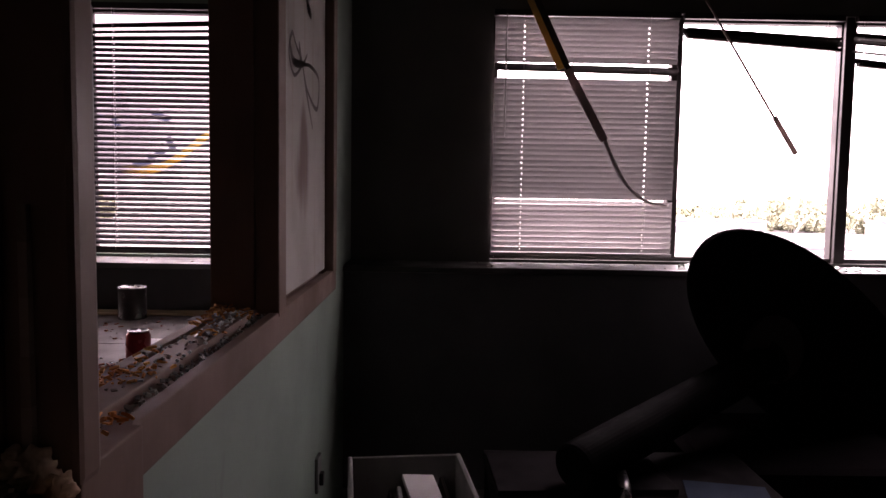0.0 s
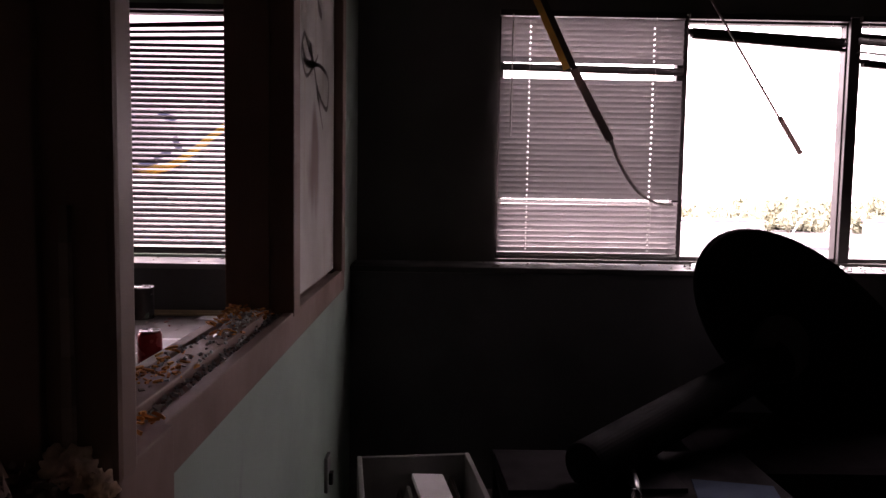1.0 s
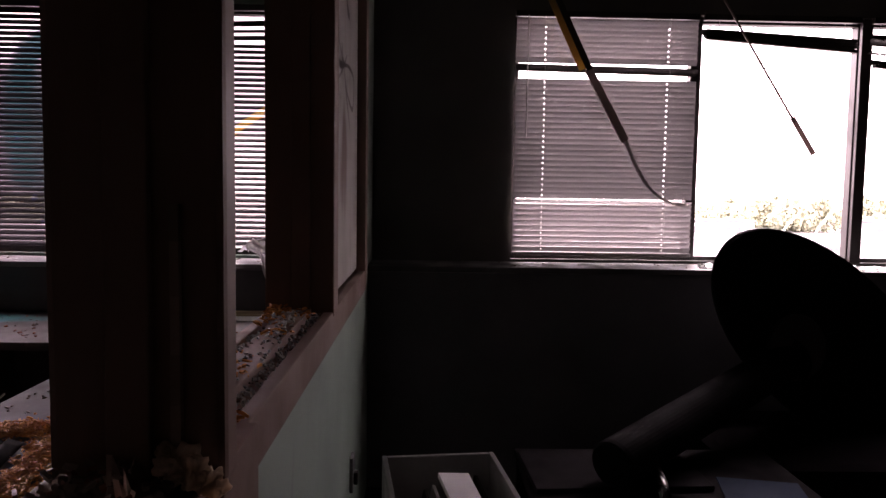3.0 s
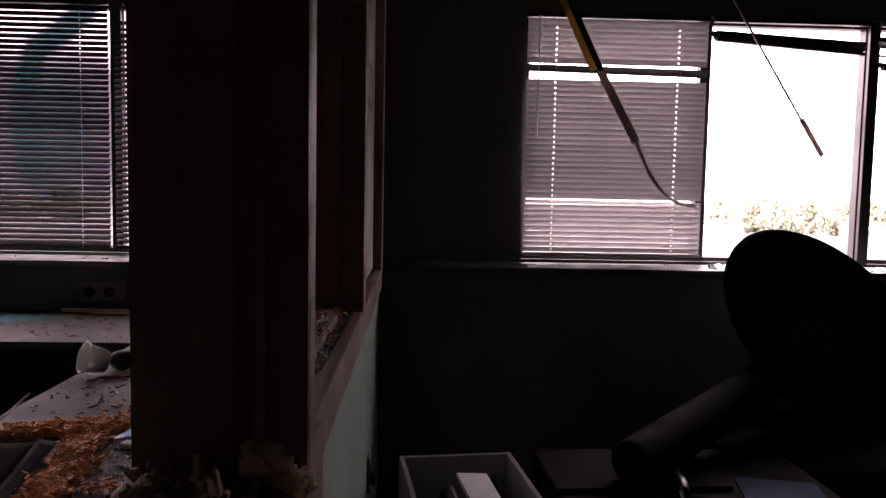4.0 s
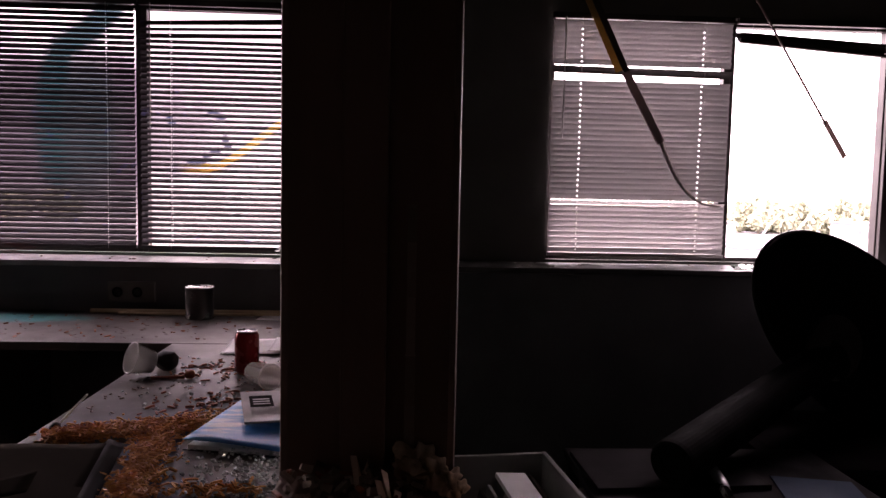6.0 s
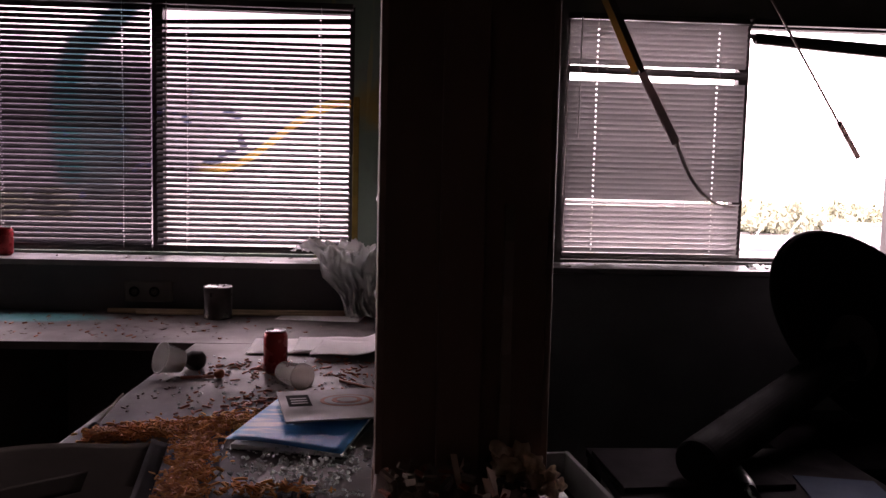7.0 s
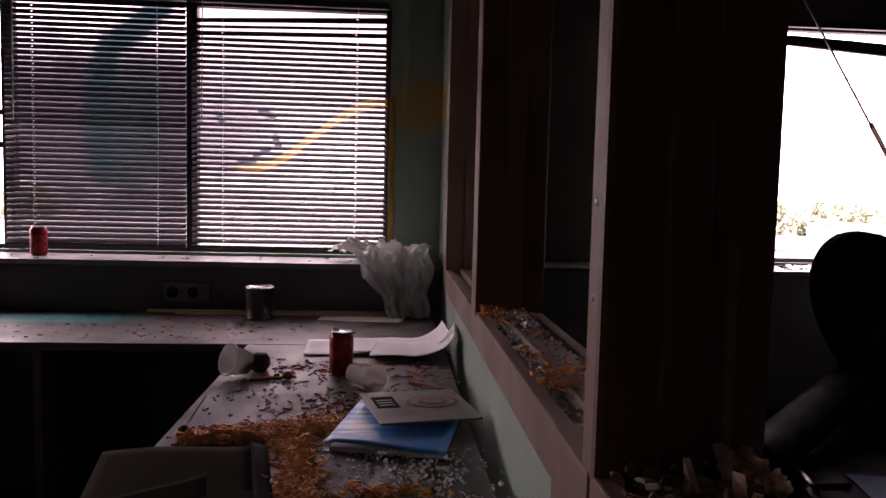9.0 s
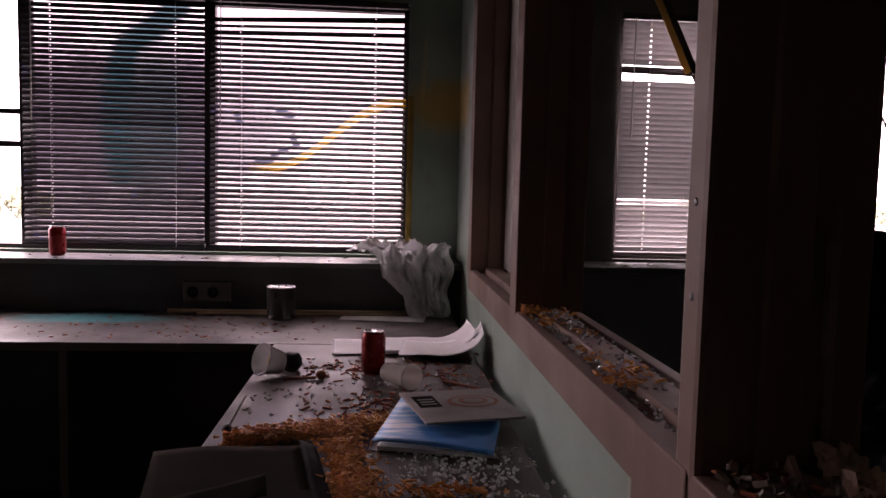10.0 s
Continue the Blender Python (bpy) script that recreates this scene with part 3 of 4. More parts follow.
def blind(a, b, label, material, tilt, pitch, bottom, wander, broken=(), first=ZT - 0.045, bunches=(), bunch_material=None, gaps=(), lie=1):
    """A mini blind: headrail, slats on ladder cords, bottom rail and wand. tilt(z): degrees."""
    y = WY - 0.012
    bl = thing("venetian_blind", ((a + b) / 2, y, ZT - 0.03), label, "blind", group="window blinds")
    part("headrail", box(a, b, y - 0.013, y + 0.013, ZT - 0.026, ZT, 0.002), DARKFRAME, bl)
    me = slat_mesh(b - a - 0.01, 0.0275, "slat", material)
    stack = slat_mesh(b - a - 0.01, 0.0275, "slat", bunch_material or material)
    for height, roll, count in bunches:
        for k in range(count):
            piece("slat", stack, bl, ((a + b) / 2 + rng.uniform(-0.006, 0.006), y, height - 0.0055 * k),
                  (radians(lie * rng.uniform(30, 58)), radians(roll + rng.uniform(-0.35, 0.35)), 0))
    z = first
    while z > bottom + 0.02:
        if any(lo < z < hi for lo, hi in gaps):
            z -= pitch
            continue
        skip = [k for k in broken if k[0] < z < k[1]]
        if not skip:
            piece("slat", me, bl, ((a + b) / 2 + rng.uniform(-1, 1) * wander, y, z),
                  (radians(tilt(z) + rng.uniform(-2.5, 2.5)), rng.uniform(-1, 1) * wander * 0.8, 0))
        else:
            piece("slat", me, bl, ((a + b) / 2, y, z + rng.uniform(-0.006, 0.006)), (radians(tilt(z) + skip[0][2]), radians(skip[0][3] + rng.uniform(-0.3, 0.3)), 0))
        z -= pitch if not skip else pitch * skip[0][4]
    part("bottom_rail", box(a + 0.004, b - 0.004, y - 0.012, y + 0.012, bottom, bottom + 0.014, 0.002), material, bl)
    for k in (0.16, 0.84):
        x = a + (b - a) * k
        for dy in (-0.0135, 0.0135):
            part("ladder_cord", tube([(x, y + dy, ZT - 0.02), (x + 0.004, y + dy, 1.5), (x, y + dy, bottom)], 0.0008, 5), CORD, bl, "thin white cord")
    part("tilt_wand", tube([(a + 0.055, y - 0.022, ZT - 0.02), (a + 0.052, y - 0.022, ZT - 0.55)], 0.003, 6), CORD, bl, "hanging tilt wand")
    return bl


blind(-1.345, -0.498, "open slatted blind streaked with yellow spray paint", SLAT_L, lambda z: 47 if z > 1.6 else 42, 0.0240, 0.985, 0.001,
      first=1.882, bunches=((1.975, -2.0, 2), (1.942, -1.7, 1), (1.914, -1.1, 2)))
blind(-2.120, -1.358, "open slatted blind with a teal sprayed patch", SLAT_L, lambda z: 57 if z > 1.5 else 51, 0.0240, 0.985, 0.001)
# the three bunched slats have their shade put in as a dark material
blind(0.453, 1.268, "closed grey slatted blind with a torn gap", SLAT_R, lambda z: -64 if z > 1.8 else -75 if z > 1.46 else -79 if z > 1.24 else -61, 0.0238, 0.985, 0.0008,
      broken=((1.222, 1.246, 22, 0.5, 1.15),), gaps=((1.768, 1.83),), bunches=((1.817, 0.9, 3),), bunch_material=DARKFRAME, lie=-1)


def fallen_blind(a, b, stacks, drop):
    """A blind pulled up and collapsed under its headrail."""
    y = WY - 0.012
    bl = thing("collapsed_blind", ((a + b) / 2, y, ZT - 0.03), "collapsed blind bunched under its headrail, slats coloured as in shade", "blind", group="window blinds")
    part("headrail", box(a, b, y - 0.013, y + 0.013, ZT - 0.026, ZT, 0.002), DARKFRAME, bl)
    # dark material puts the shade of the bunched slats into their colour
    me = slat_mesh(b - a - 0.02, 0.0265, "slat", DARKFRAME)
    for top, count in stacks:
        for k in range(count):
            piece("slat", me, bl, ((a + b) / 2 + rng.uniform(-0.022, 0.012), y + rng.uniform(-0.006, 0.006), top - k * 0.0042),
                  (radians(rng.uniform(-60, 5)), radians(drop + rng.uniform(-1.1, 1.1)), rng.uniform(-0.01, 0.01)))
    z0 = stacks[-1][0] - 0.0042 * stacks[-1][1] - 0.008
    part("bottom_rail", box(-(b - a) / 2 + 0.012, (b - a) / 2 - 0.012, y - 0.012, y + 0.012, -0.007, 0.007, 0.002, m=Matrix.Translation(((a + b) / 2, 0, z0)) @ pose(0, 0, 0, 0, drop, 0)), DARKFRAME, bl)
    for k in (0.1, 0.9):
        x = a + (b - a) * k
        part("ladder_cord", tube([(x, y, ZT - 0.02), (x, y, z0)], 0.0012, 5), CORD, bl)


fallen_blind(1.286, 1.99, ((1.972, 7),), 4.0)
fallen_blind(2.045, 2.40, ((1.965, 9), (1.893, 1), (1.855, 3)), 5.0)

# ---- strips that hang from the ceiling in front of the right windows ----


def bar(p, q, w, d):
    """A flat strip from p to q that shows its width w to the room."""
    p, q = Vector(p), Vector(q)
    up = (q - p).normalized()
    side = up.cross(Vector((0, 1, 0))).normalized()
    m = Matrix((side, up.cross(side), up)).transposed().to_4x4()
    m.translation = (p + q) / 2
    return box(-w / 2, w / 2, -d / 2, d / 2, -(q - p).length / 2, (q - p).length / 2, 0.001, m=m)


st = thing("hanging_ceiling_strip", (0.58, 2.17, 2.2), "broken hanging trim strip, yellow above and dark below", "trim strip", group="hanging strips")
part("upper_strip", bar((0.553, 2.19, 2.20), (0.742, 2.185, 1.80), 0.030, 0.005), YELLOW, st, "yellowed strip")
part("edge_strip", bar((0.578, 2.181, 2.20), (0.772, 2.176, 1.80), 0.026, 0.01), DARKFRAME, st, "dark edge strip")
part("lower_strip", bar((0.768, 2.18, 1.80), (0.938, 2.178, 1.495), 0.036, 0.010), STRIP, st, "dull grey-brown lower strip")


def ribbon_place(u, v):
    """A torn slat that swings out of the lower strip and flattens against the blind."""
    x = 0.938 + 0.30 * u
    z = 1.218 + 0.29 * (1 - u) ** 2.6
    w = (v - 0.5) * (0.017 - 0.006 * u)
    lean = math.atan2(0.30, 0.61 * (1 - u) ** 1.1 + 0.05)
    return (x + w * math.cos(lean), 2.186 + 0.028 * u + 0.004 * math.sin(6 * u), z + w * math.sin(lean))


part("torn_slat", sheet(24, 2, ribbon_place, 0.0008), PALESLAT, st, "bent pale slat", smooth=True)
part("hanger", tube([(0.553, 2.19, 2.19), (0.54, 2.19, TOP)], 0.003, 6), STEEL, st)
st = thing("hanging_ceiling_strip", (1.41, 2.19, 2.1), "thin hanging rod with a pale stub at its end", "trim strip", group="hanging strips")
part("rod", bar((1.325, 2.19, 2.16), (1.690, 2.195, 1.595), 0.009, 0.007), STRIP, st, "thin pale rod")
part("stub", bar((1.682, 2.195, 1.612), (1.787, 2.198, 1.452), 0.022, 0.008), STRIP, st, "dull brown stub")
part("hanger", tube([(1.325, 2.19, 2.155), (1.31, 2.19, TOP)], 0.003, 6), STEEL, st)

# ---- desks of the left room ----
DZ = 0.748


def desk(name, x0, x1, y0, y1, label, legs):
    d = thing(name, ((x0 + x1) / 2, (y0 + y1) / 2, 0), label, "desk", group="desks")
    part("desktop", box(x0, x1, y0, y1, DZ - 0.028, DZ, 0.003), DESK, d)
    for a, b, c, e in legs:
        part("side_panel", box(a, b, c, e, 0, DZ - 0.029, 0.002), DESKSIDE, d)
    return d


desk("desk", -0.936, -0.302, -0.35, 1.352, "mauve-brown laminate desk littered with chips and glass",
     ((-0.92, -0.32, -0.33, -0.305), (-0.92, -0.32, 1.30, 1.325)))
desk("desk", -2.85, -0.302, 1.355, 1.972, "long mauve-brown laminate desk under the windows",
     ((-2.83, -2.805, 1.38, 1.95), (-1.62, -1.595, 1.38, 1.95), (-0.345, -0.32, 1.38, 1.95), (-1.594, -0.346, 1.92, 1.94)))

# ---- things on the desks and ledges ----


def drinks_can(loc, label):
    c = thing("drinks_can", loc, label, "can", group="drinks cans")
    m = Matrix.Translation(loc)
    part("body", lathe([(0.024, 0), (0.0285, 0.006), (0.033, 0.012), (0.033, 0.104), (0.031, 0.110), (0.0275, 0.117)], 36, m), CANRED, c, smooth=True)
    lid = part("lid", lathe([(0.0275, 0.1172), (0.0278, 0.121), (0.0262, 0.121), (0.0255, 0.1178), (0, 0.1178)], 36, m), ALU, c, "bare aluminium lid", smooth=True)
    part("ring_pull", box(-0.006, 0.006, -0.012, 0.012, 0.1185, 0.1205, 0.0008, m=m @ pose(0, 0.003, 0, 4, 0, 30)), ALU, lid)
    return c


drinks_can((-0.611, 0.968, DZ), "opened red drinks can on the littered desk")
drinks_can((-1.93, 2.12, 0.952), "red drinks can standing on the window ledge")

tin = thing("paint_tin", (-0.978, 1.83, DZ), "dull metal paint tin, opened, on the back desk", "tin")
m = Matrix.Translation((-0.978, 1.83, DZ))
tin_body = part("body", lathe([(0.052, 0), (0.054, 0.002), (0.054, 0.006), (0.0525, 0.008), (0.0525, 0.116), (0.054, 0.118), (0.054, 0.124), (0.0465, 0.124), (0.0465, 0.112), (0, 0.106)], 40, m), TIN, tin, smooth=True)
part("rim", lathe([(0.0542, 0.1215), (0.0546, 0.1255), (0.046, 0.1255), (0.046, 0.1235)], 40, m), ALU, tin, "bright rim", smooth=True)
for s in (-1, 1):
    part("ear", lathe([(0.007, 0), (0.007, 0.002), (0.003, 0.004)], 12, m @ Matrix.Translation((s * 0.052, -0.01, 0.095)) @ pose(0, 0, 0, 0, 90 * s, 0)), TIN, tin_body)

for a, b, y, r, lab in ((-1.43, -0.47, 1.915, 0.010, "long pale wooden dowel lying on the desk"), (-1.31, -0.50, 1.885, 0.006, "thin brown rod lying on the desk")):
    solo("wooden_dowel", tube([(a, y, DZ + r), ((a + b) / 2, y + 0.004, DZ + r), (b, y + 0.012, DZ + r)], r, 8), WOOD, ((a + b) / 2, y, DZ), lab, "stick", group="dowels", smooth=True)

# white cloth slumped from the ledge to the desk
def cloth_place(u, v):
    if v < 0.35:
        t = v / 0.35
        y, z = 2.19 - 0.17 * t, 0.955 + 0.07 * math.sin(math.pi * (0.15 + 0.5 * t))
    else:
        t = (v - 0.35) / 0.65
        y, z = 2.02 - 0.15 * t ** 0.6, 1.018 - 0.265 * t ** 1.15
    mid = -0.535 + 0.135 * v ** 0.9
    half = 0.145 * (1 - v) ** 0.8 + 0.068
    x = mid + (2 * u - 1) * half
    w = noise.noise(Vector((u * 2.6, v * 2.4, 4.0)))
    ridge = abs(noise.noise(Vector((u * 5 + 2 * w, v * 3.2, 1.3))))
    fold = 0.10 * (0.25 - ridge) + 0.014 * math.sin(u * 21 + 8 * w + v * 9) + 0.03 * w
    fold += 0.035 * (0.18 - abs(noise.noise(Vector((u * 17 + w, v * 15, 3.0)))))
    fold += 0.06 * (0.2 - abs(noise.noise(Vector((u * 9 - w, v * 7, 8.0)))))
    y -= fold * 1.2
    z += 0.75 * fold * (1 - 0.6 * v) - 0.05 * max(0, 0.45 - v) * (2 * u - 1) ** 2
    if v > 0.9:
        y -= 0.03 * (v - 0.9) * 10 * (0.6 + 0.4 * math.sin(u * 11))
    x += 0.012 * math.sin(v * 17 + 4 * u)
    z = max(z, 0.957 if y > 1.975 else DZ + 0.004)
    if z < 0.957:
        y = min(y, 1.970)
    return (min(x, -0.285), min(y, 2.235), z)


solo("crumpled_cloth", sheet(46, 50, cloth_place, 0.0015), CLOTH, (-0.45, 2.0, 0.75), "crumpled white cloth slumped from the ledge onto the desk", "cloth", smooth=True)


def loose_sheet(x0, x1, y0, y1, z, curl, at, turn, label, ripple=0.002, material=None):
    def place(u, v):
        x, y = x0 + (x1 - x0) * u, y0 + (y1 - y0) * v
        up = 0.0
        if x > at:
            t = (x - at) / (x1 - at)
            ang = t * 1.45
            rad = (x1 - at) / 1.45
            x, up = at + rad * math.sin(ang), rad * (1 - math.cos(ang)) * curl
        w = ripple * (1 + noise.noise(Vector((u * 4, v * 3, z * 900))))
        c = Vector(((x0 + x1) / 2, (y0 + y1) / 2))
        p = Vector((x, y)) - c
        s, k = math.sin(radians(turn)), math.cos(radians(turn))
        return (c.x + p.x * k - p.y * s, c.y + p.x * s + p.y * k, z + up + w)
    return solo("paper_sheet", sheet(26, 8, place, 0.0006), material or PAPER, ((x0 + x1) / 2, (y0 + y1) / 2, z), label, "paper", group="papers", smooth=True)


loose_sheet(-0.745, -0.44, 1.19, 1.42, DZ + 0.003, 0.0, 1.0, 3, "white sheet lying flat on the desk", 0.003)
loose_sheet(-0.60, -0.245, 1.19, 1.41, DZ + 0.010, 0.6, -0.42, 2, "white sheet curling up against the partition", 0.004)
loose_sheet(-0.53, -0.215, 1.10, 1.32, DZ + 0.016, 0.55, -0.42, -5, "white sheet curling up against the partition", 0.004)
loose_sheet(-0.75, -0.42, 1.78, 1.90, DZ + 0.002, 0.0, 1.0, -8, "thin scrap of white paper on the back desk", 0.001)

# clear cup lying on its side
m = Matrix.Translation((-0.572, 0.862, DZ + 0.031)) @ Vector((0.6, -0.8, 0.06)).to_track_quat("Z", "Y").to_matrix().to_4x4()
solo("clear_cup", lathe([(0.0255, 0), (0.033, 0.098), (0.0345, 0.098), (0.0345, 0.101), (0.0315, 0.101), (0.0245, 0.003), (0, 0.003)], 32, m), CLEARCUP, (-0.54, 0.80, DZ),
     "clear plastic cup lying on its side", "cup", group="cups", smooth=True)
# cloudy pot tipped over, with its dark contents spilled behind
m = Matrix.Translation((-0.862, 0.945, DZ + 0.034)) @ Vector((-0.72, -0.62, 0.32)).to_track_quat("Z", "Y").to_matrix().to_4x4()
pot = thing("plastic_pot", (-0.88, 0.93, DZ), "cloudy plastic pot tipped on its side", "pot", group="cups")
pot_body = part("bowl", lathe([(0.031, 0), (0.041, 0.056), (0.044, 0.056), (0.044, 0.060), (0.0395, 0.060), (0.0295, 0.002), (0, 0.002)], 32, m), CUPMAT, pot, smooth=True)
part("residue", lathe([(0.0290, 0.0), (0.031, 0.014), (0.026, 0.016), (0, 0.014)], 24, m @ Matrix.Translation((0, 0, 0.003))), YELLOW, pot_body, "dried yellow residue")
blob = bmesh.new()
bmesh.ops.create_icosphere(blob, subdivisions=3, radius=0.034)
for v in blob.verts:
    v.co *= 1 + 0.22 * noise.noise(v.co * 45)
    v.co.z *= 0.8
bmesh.ops.translate(blob, verts=blob.verts, vec=(-0.838, 1.0, DZ + 0.026))
solo("dark_lump", blob, BLACKPLASTIC, (-0.838, 1.0, DZ), "dark crumpled lump beside the tipped pot", "litter", smooth=True)

# small brush
br = thing("small_brush", (-0.80, 0.90, DZ), "small dark brush lying among the chips", "brush")
part("handle", tube([(-0.845, 0.885, DZ + 0.005), (-0.76, 0.90, DZ + 0.006)], 0.0045, 8), REDCHIP, br, smooth=True)
part("head", lathe([(0.004, 0), (0.011, 0.006), (0.013, 0.018), (0.009, 0.026), (0, 0.028)], 16, Matrix.Translation((-0.762, 0.90, DZ + 0.012)) @ pose(0, 0, 0, 0, 88, 8)), REDCHIP, br, "dark red head", smooth=True)
# pencil
solo("pencil", tube([(-0.425, 0.875, DZ + 0.004), (-0.312, 0.745, DZ + 0.012)], 0.004, 6), REDCHIP, (-0.37, 0.81, DZ), "red-brown pencil across the litter", "pencil")
# plastic fork stem stuck in the chips
sp = thing("plastic_spoon", (-0.90, 0.50, DZ), "white plastic spoon stuck in the chips", "spoon")
part("handle", tube([(-0.905, 0.495, DZ + 0.004), (-0.893, 0.575, DZ + 0.032), (-0.889, 0.60, DZ + 0.04)], 0.0028, 6), CORD, sp)
part("bowl", lathe([(0.002, 0), (0.010, 0.004), (0.012, 0.012), (0.008, 0.02), (0, 0.024)], 14, Matrix.Translation((-0.906, 0.488, DZ + 0.004)) @ pose(0, 0, 0, 92, 0, 8)), BLACKPLASTIC, sp, "dirty dark bowl", smooth=True)

# blue folder with its pages, and the grey booklet on it
def slab(cx, cy, z0, z1, w, d, turn, tilt_x=0, tilt_y=0, bevel=0.0015):
    return box(-w / 2, w / 2, -d / 2, d / 2, z0, z1, bevel, m=Matrix.Translation((cx, cy, 0)) @ pose(0, 0, z0, tilt_x, tilt_y, turn) @ Matrix.Translation((0, 0, -z0)))


fd = thing("blue_folder", (-0.45, 0.48, DZ), "glossy blue folder filled with pages", "folder")
part("back_cover", slab(-0.455, 0.477, DZ + 0.001, DZ + 0.0035, 0.236, 0.306, -13, 0.6), BLACKPLASTIC, fd, "dark back cover")
part("page_block", slab(-0.455, 0.477, DZ + 0.004, DZ + 0.013, 0.224, 0.294, -12, 1.0), PAPER, fd, "white page block")


def cover_place(u, v):
    x, y = (u - 0.5) * 0.236, (v - 0.5) * 0.304
    a = radians(-13)
    z = DZ + 0.0165 + 0.010 * v + 0.014 * max(0, 0.25 - u) * v + 0.006 * math.sin(3.1 * u + 1) * (1 - v)
    return (-0.455 + x * math.cos(a) - y * math.sin(a), 0.477 + x * math.sin(a) + y * math.cos(a), z)


part("front_cover", sheet(12, 12, cover_place, 0.0012), BLUE, fd, "glossy blue cover", smooth=True)
bk = thing("grey_booklet", (-0.425, 0.66, DZ + 0.03), "grey printed booklet lying askew on the blue folder", "booklet")
bm_m = Matrix.Translation((-0.414, 0.535, DZ + 0.036)) @ pose(0, 0, 0, 2.5, 1.0, 15)
part("cover", box(-0.112, 0.112, -0.10, 0.10, 0, 0.005, 0.001, m=bm_m), GREYCOVER, bk)
panel = part("label_panel", box(-0.095, -0.045, -0.01, 0.065, 0.0052, 0.0058, m=bm_m), DUSTYDARK, bk, "dark printed panel")
for k in range(3):
    part("text_bar", box(-0.088, -0.052, 0.004 + 0.016 * k, 0.010 + 0.016 * k, 0.006, 0.0064, m=bm_m), GREYCOVER, panel)
for r0, mm, c in ((0.052, REDCHIP, 0.0052), (0.044, GREYCOVER, 0.0058), (0.030, REDCHIP, 0.0064), (0.020, GREYCOVER, 0.0070)):
    part("printed_oval", lathe([(r0, c), (r0, c + 0.0006)], 32, bm_m @ Matrix.Translation((0.035, 0.015, 0)) @ Matrix.Diagonal((1.15, 0.75, 1, 1))), mm, bk, "printed oval motif")

# grey plastic binder close to the camera, with a clear sleeve edge and a cardboard flap
bi = thing("grey_binder", (-0.85, 0.22, DZ), "grey plastic binder with a loose sleeve", "binder")
bi_m = Matrix.Translation((-0.822, 0.175, DZ + 0.001)) @ pose(0, 0, 0, 0, 0, 11)
part("cover", box(-0.145, 0.125, -0.16, 0.145, 0, 0.012, 0.002, m=bi_m), GREYPLASTIC, bi)
part("top_cover", sheet(14, 10, lambda u, v: tuple(bi_m @ Vector((-0.15 + 0.26 * u, -0.16 + 0.31 * v, 0.014 + 0.008 * v * (1 - 0.3 * u) + 0.004 * math.sin(u * 5)))), 0.0015), GREYPLASTIC, bi, smooth=True)
part("sleeve", sheet(3, 12, lambda u, v: tuple(bi_m @ Vector((0.112 + 0.03 * u, -0.16 + 0.31 * v, 0.012 * v + 0.012 - 0.012 * u * v))), 0.001), DUSTYDARK, bi, "grey plastic sleeve", smooth=True)
part("flap", sheet(8, 6, lambda u, v: tuple(bi_m @ Vector((-0.12 + 0.16 * u, -0.16 + 0.06 * v + 0.05 * u, 0.022 + 0.010 * u + 0.010 * v))), 0.002), GREYPLASTIC, bi, "dark card flap", smooth=True)

# outlet box on the window wall, outlet on the partition
ou = thing("wall_outlet", (-1.30, LY, 0.79), "dusty grey socket box on the wall under the ledge", "socket")
part("body", box(-1.39, -1.20, LY - 0.022, LY - 0.001, 0.785, 0.868, 0.005), SOCKETGREY, ou)
for x in (-1.35, -1.27):
    part("socket_face", lathe([(0.021, 0), (0.021, 0.003), (0.015, 0.004), (0.013, 0.001), (0, 0.001)], 20, Matrix.Translation((x, LY - 0.021, 0.826)) @ pose(0, 0, 0, 90, 0, 0)), DUSTYDARK, ou)
ou = thing("wall_outlet", (PR, 1.30, 0.36), "pale socket plate on the partition", "socket")
part("plate", box(PR + 0.001, PR + 0.012, 1.265, 1.335, 0.28, 0.395, 0.003), SILL, ou)
part("plug", box(PR + 0.012, PR + 0.026, 1.285, 1.315, 0.30, 0.34, 0.004), BLACKPLASTIC, ou, "black plug")

# ---- loose litter ----


def scatter(name, count, where, size, material, loc, label, category, flat=0.35, bend=0.0):
    """Small broken bits as one object. where(): a resting point."""
    verts, faces = [], []
    for _ in range(count):
        c = Vector(where())
        L, W, H = (s * rng.uniform(0.55, 1.35) for s in size)
        r = Euler((rng.uniform(-flat, flat), rng.uniform(-flat, flat), rng.uniform(0, 6.28))).to_matrix()
        n0 = len(verts)
        cuts = 3 if bend else 1
        for i in range(cuts + 1):
            t = i / cuts - 0.5
            zb = bend * L * (0.25 - t * t) * 2
            k = 1 - 0.35 * abs(2 * t) * rng.random()
            for a, b in ((-1, 0), (1, 0), (1, 1), (-1, 1)):
                verts.append(c + r @ Vector((t * L, a * W / 2 * k * rng.uniform(0.8, 1.15), b * H * k + zb)) + Vector((0, 0, 0.0005)))
        for i in range(cuts):
            o = n0 + 4 * i
            for k in range(4):
                faces.append((o + k, o + (k + 1) % 4, o + 4 + (k + 1) % 4, o + 4 + k))
        faces += [(n0 + 3, n0 + 2, n0 + 1, n0), tuple(n0 + 4 * cuts + k for k in range(4))]
    me = bpy.data.meshes.new(name)
    me.from_pydata([v - Vector(loc) for v in verts], [], faces)
    me.materials.append(material)
    ob = new(name, me)
    ob.location = loc
    return tagged(ob, label, category, kind="stuff")


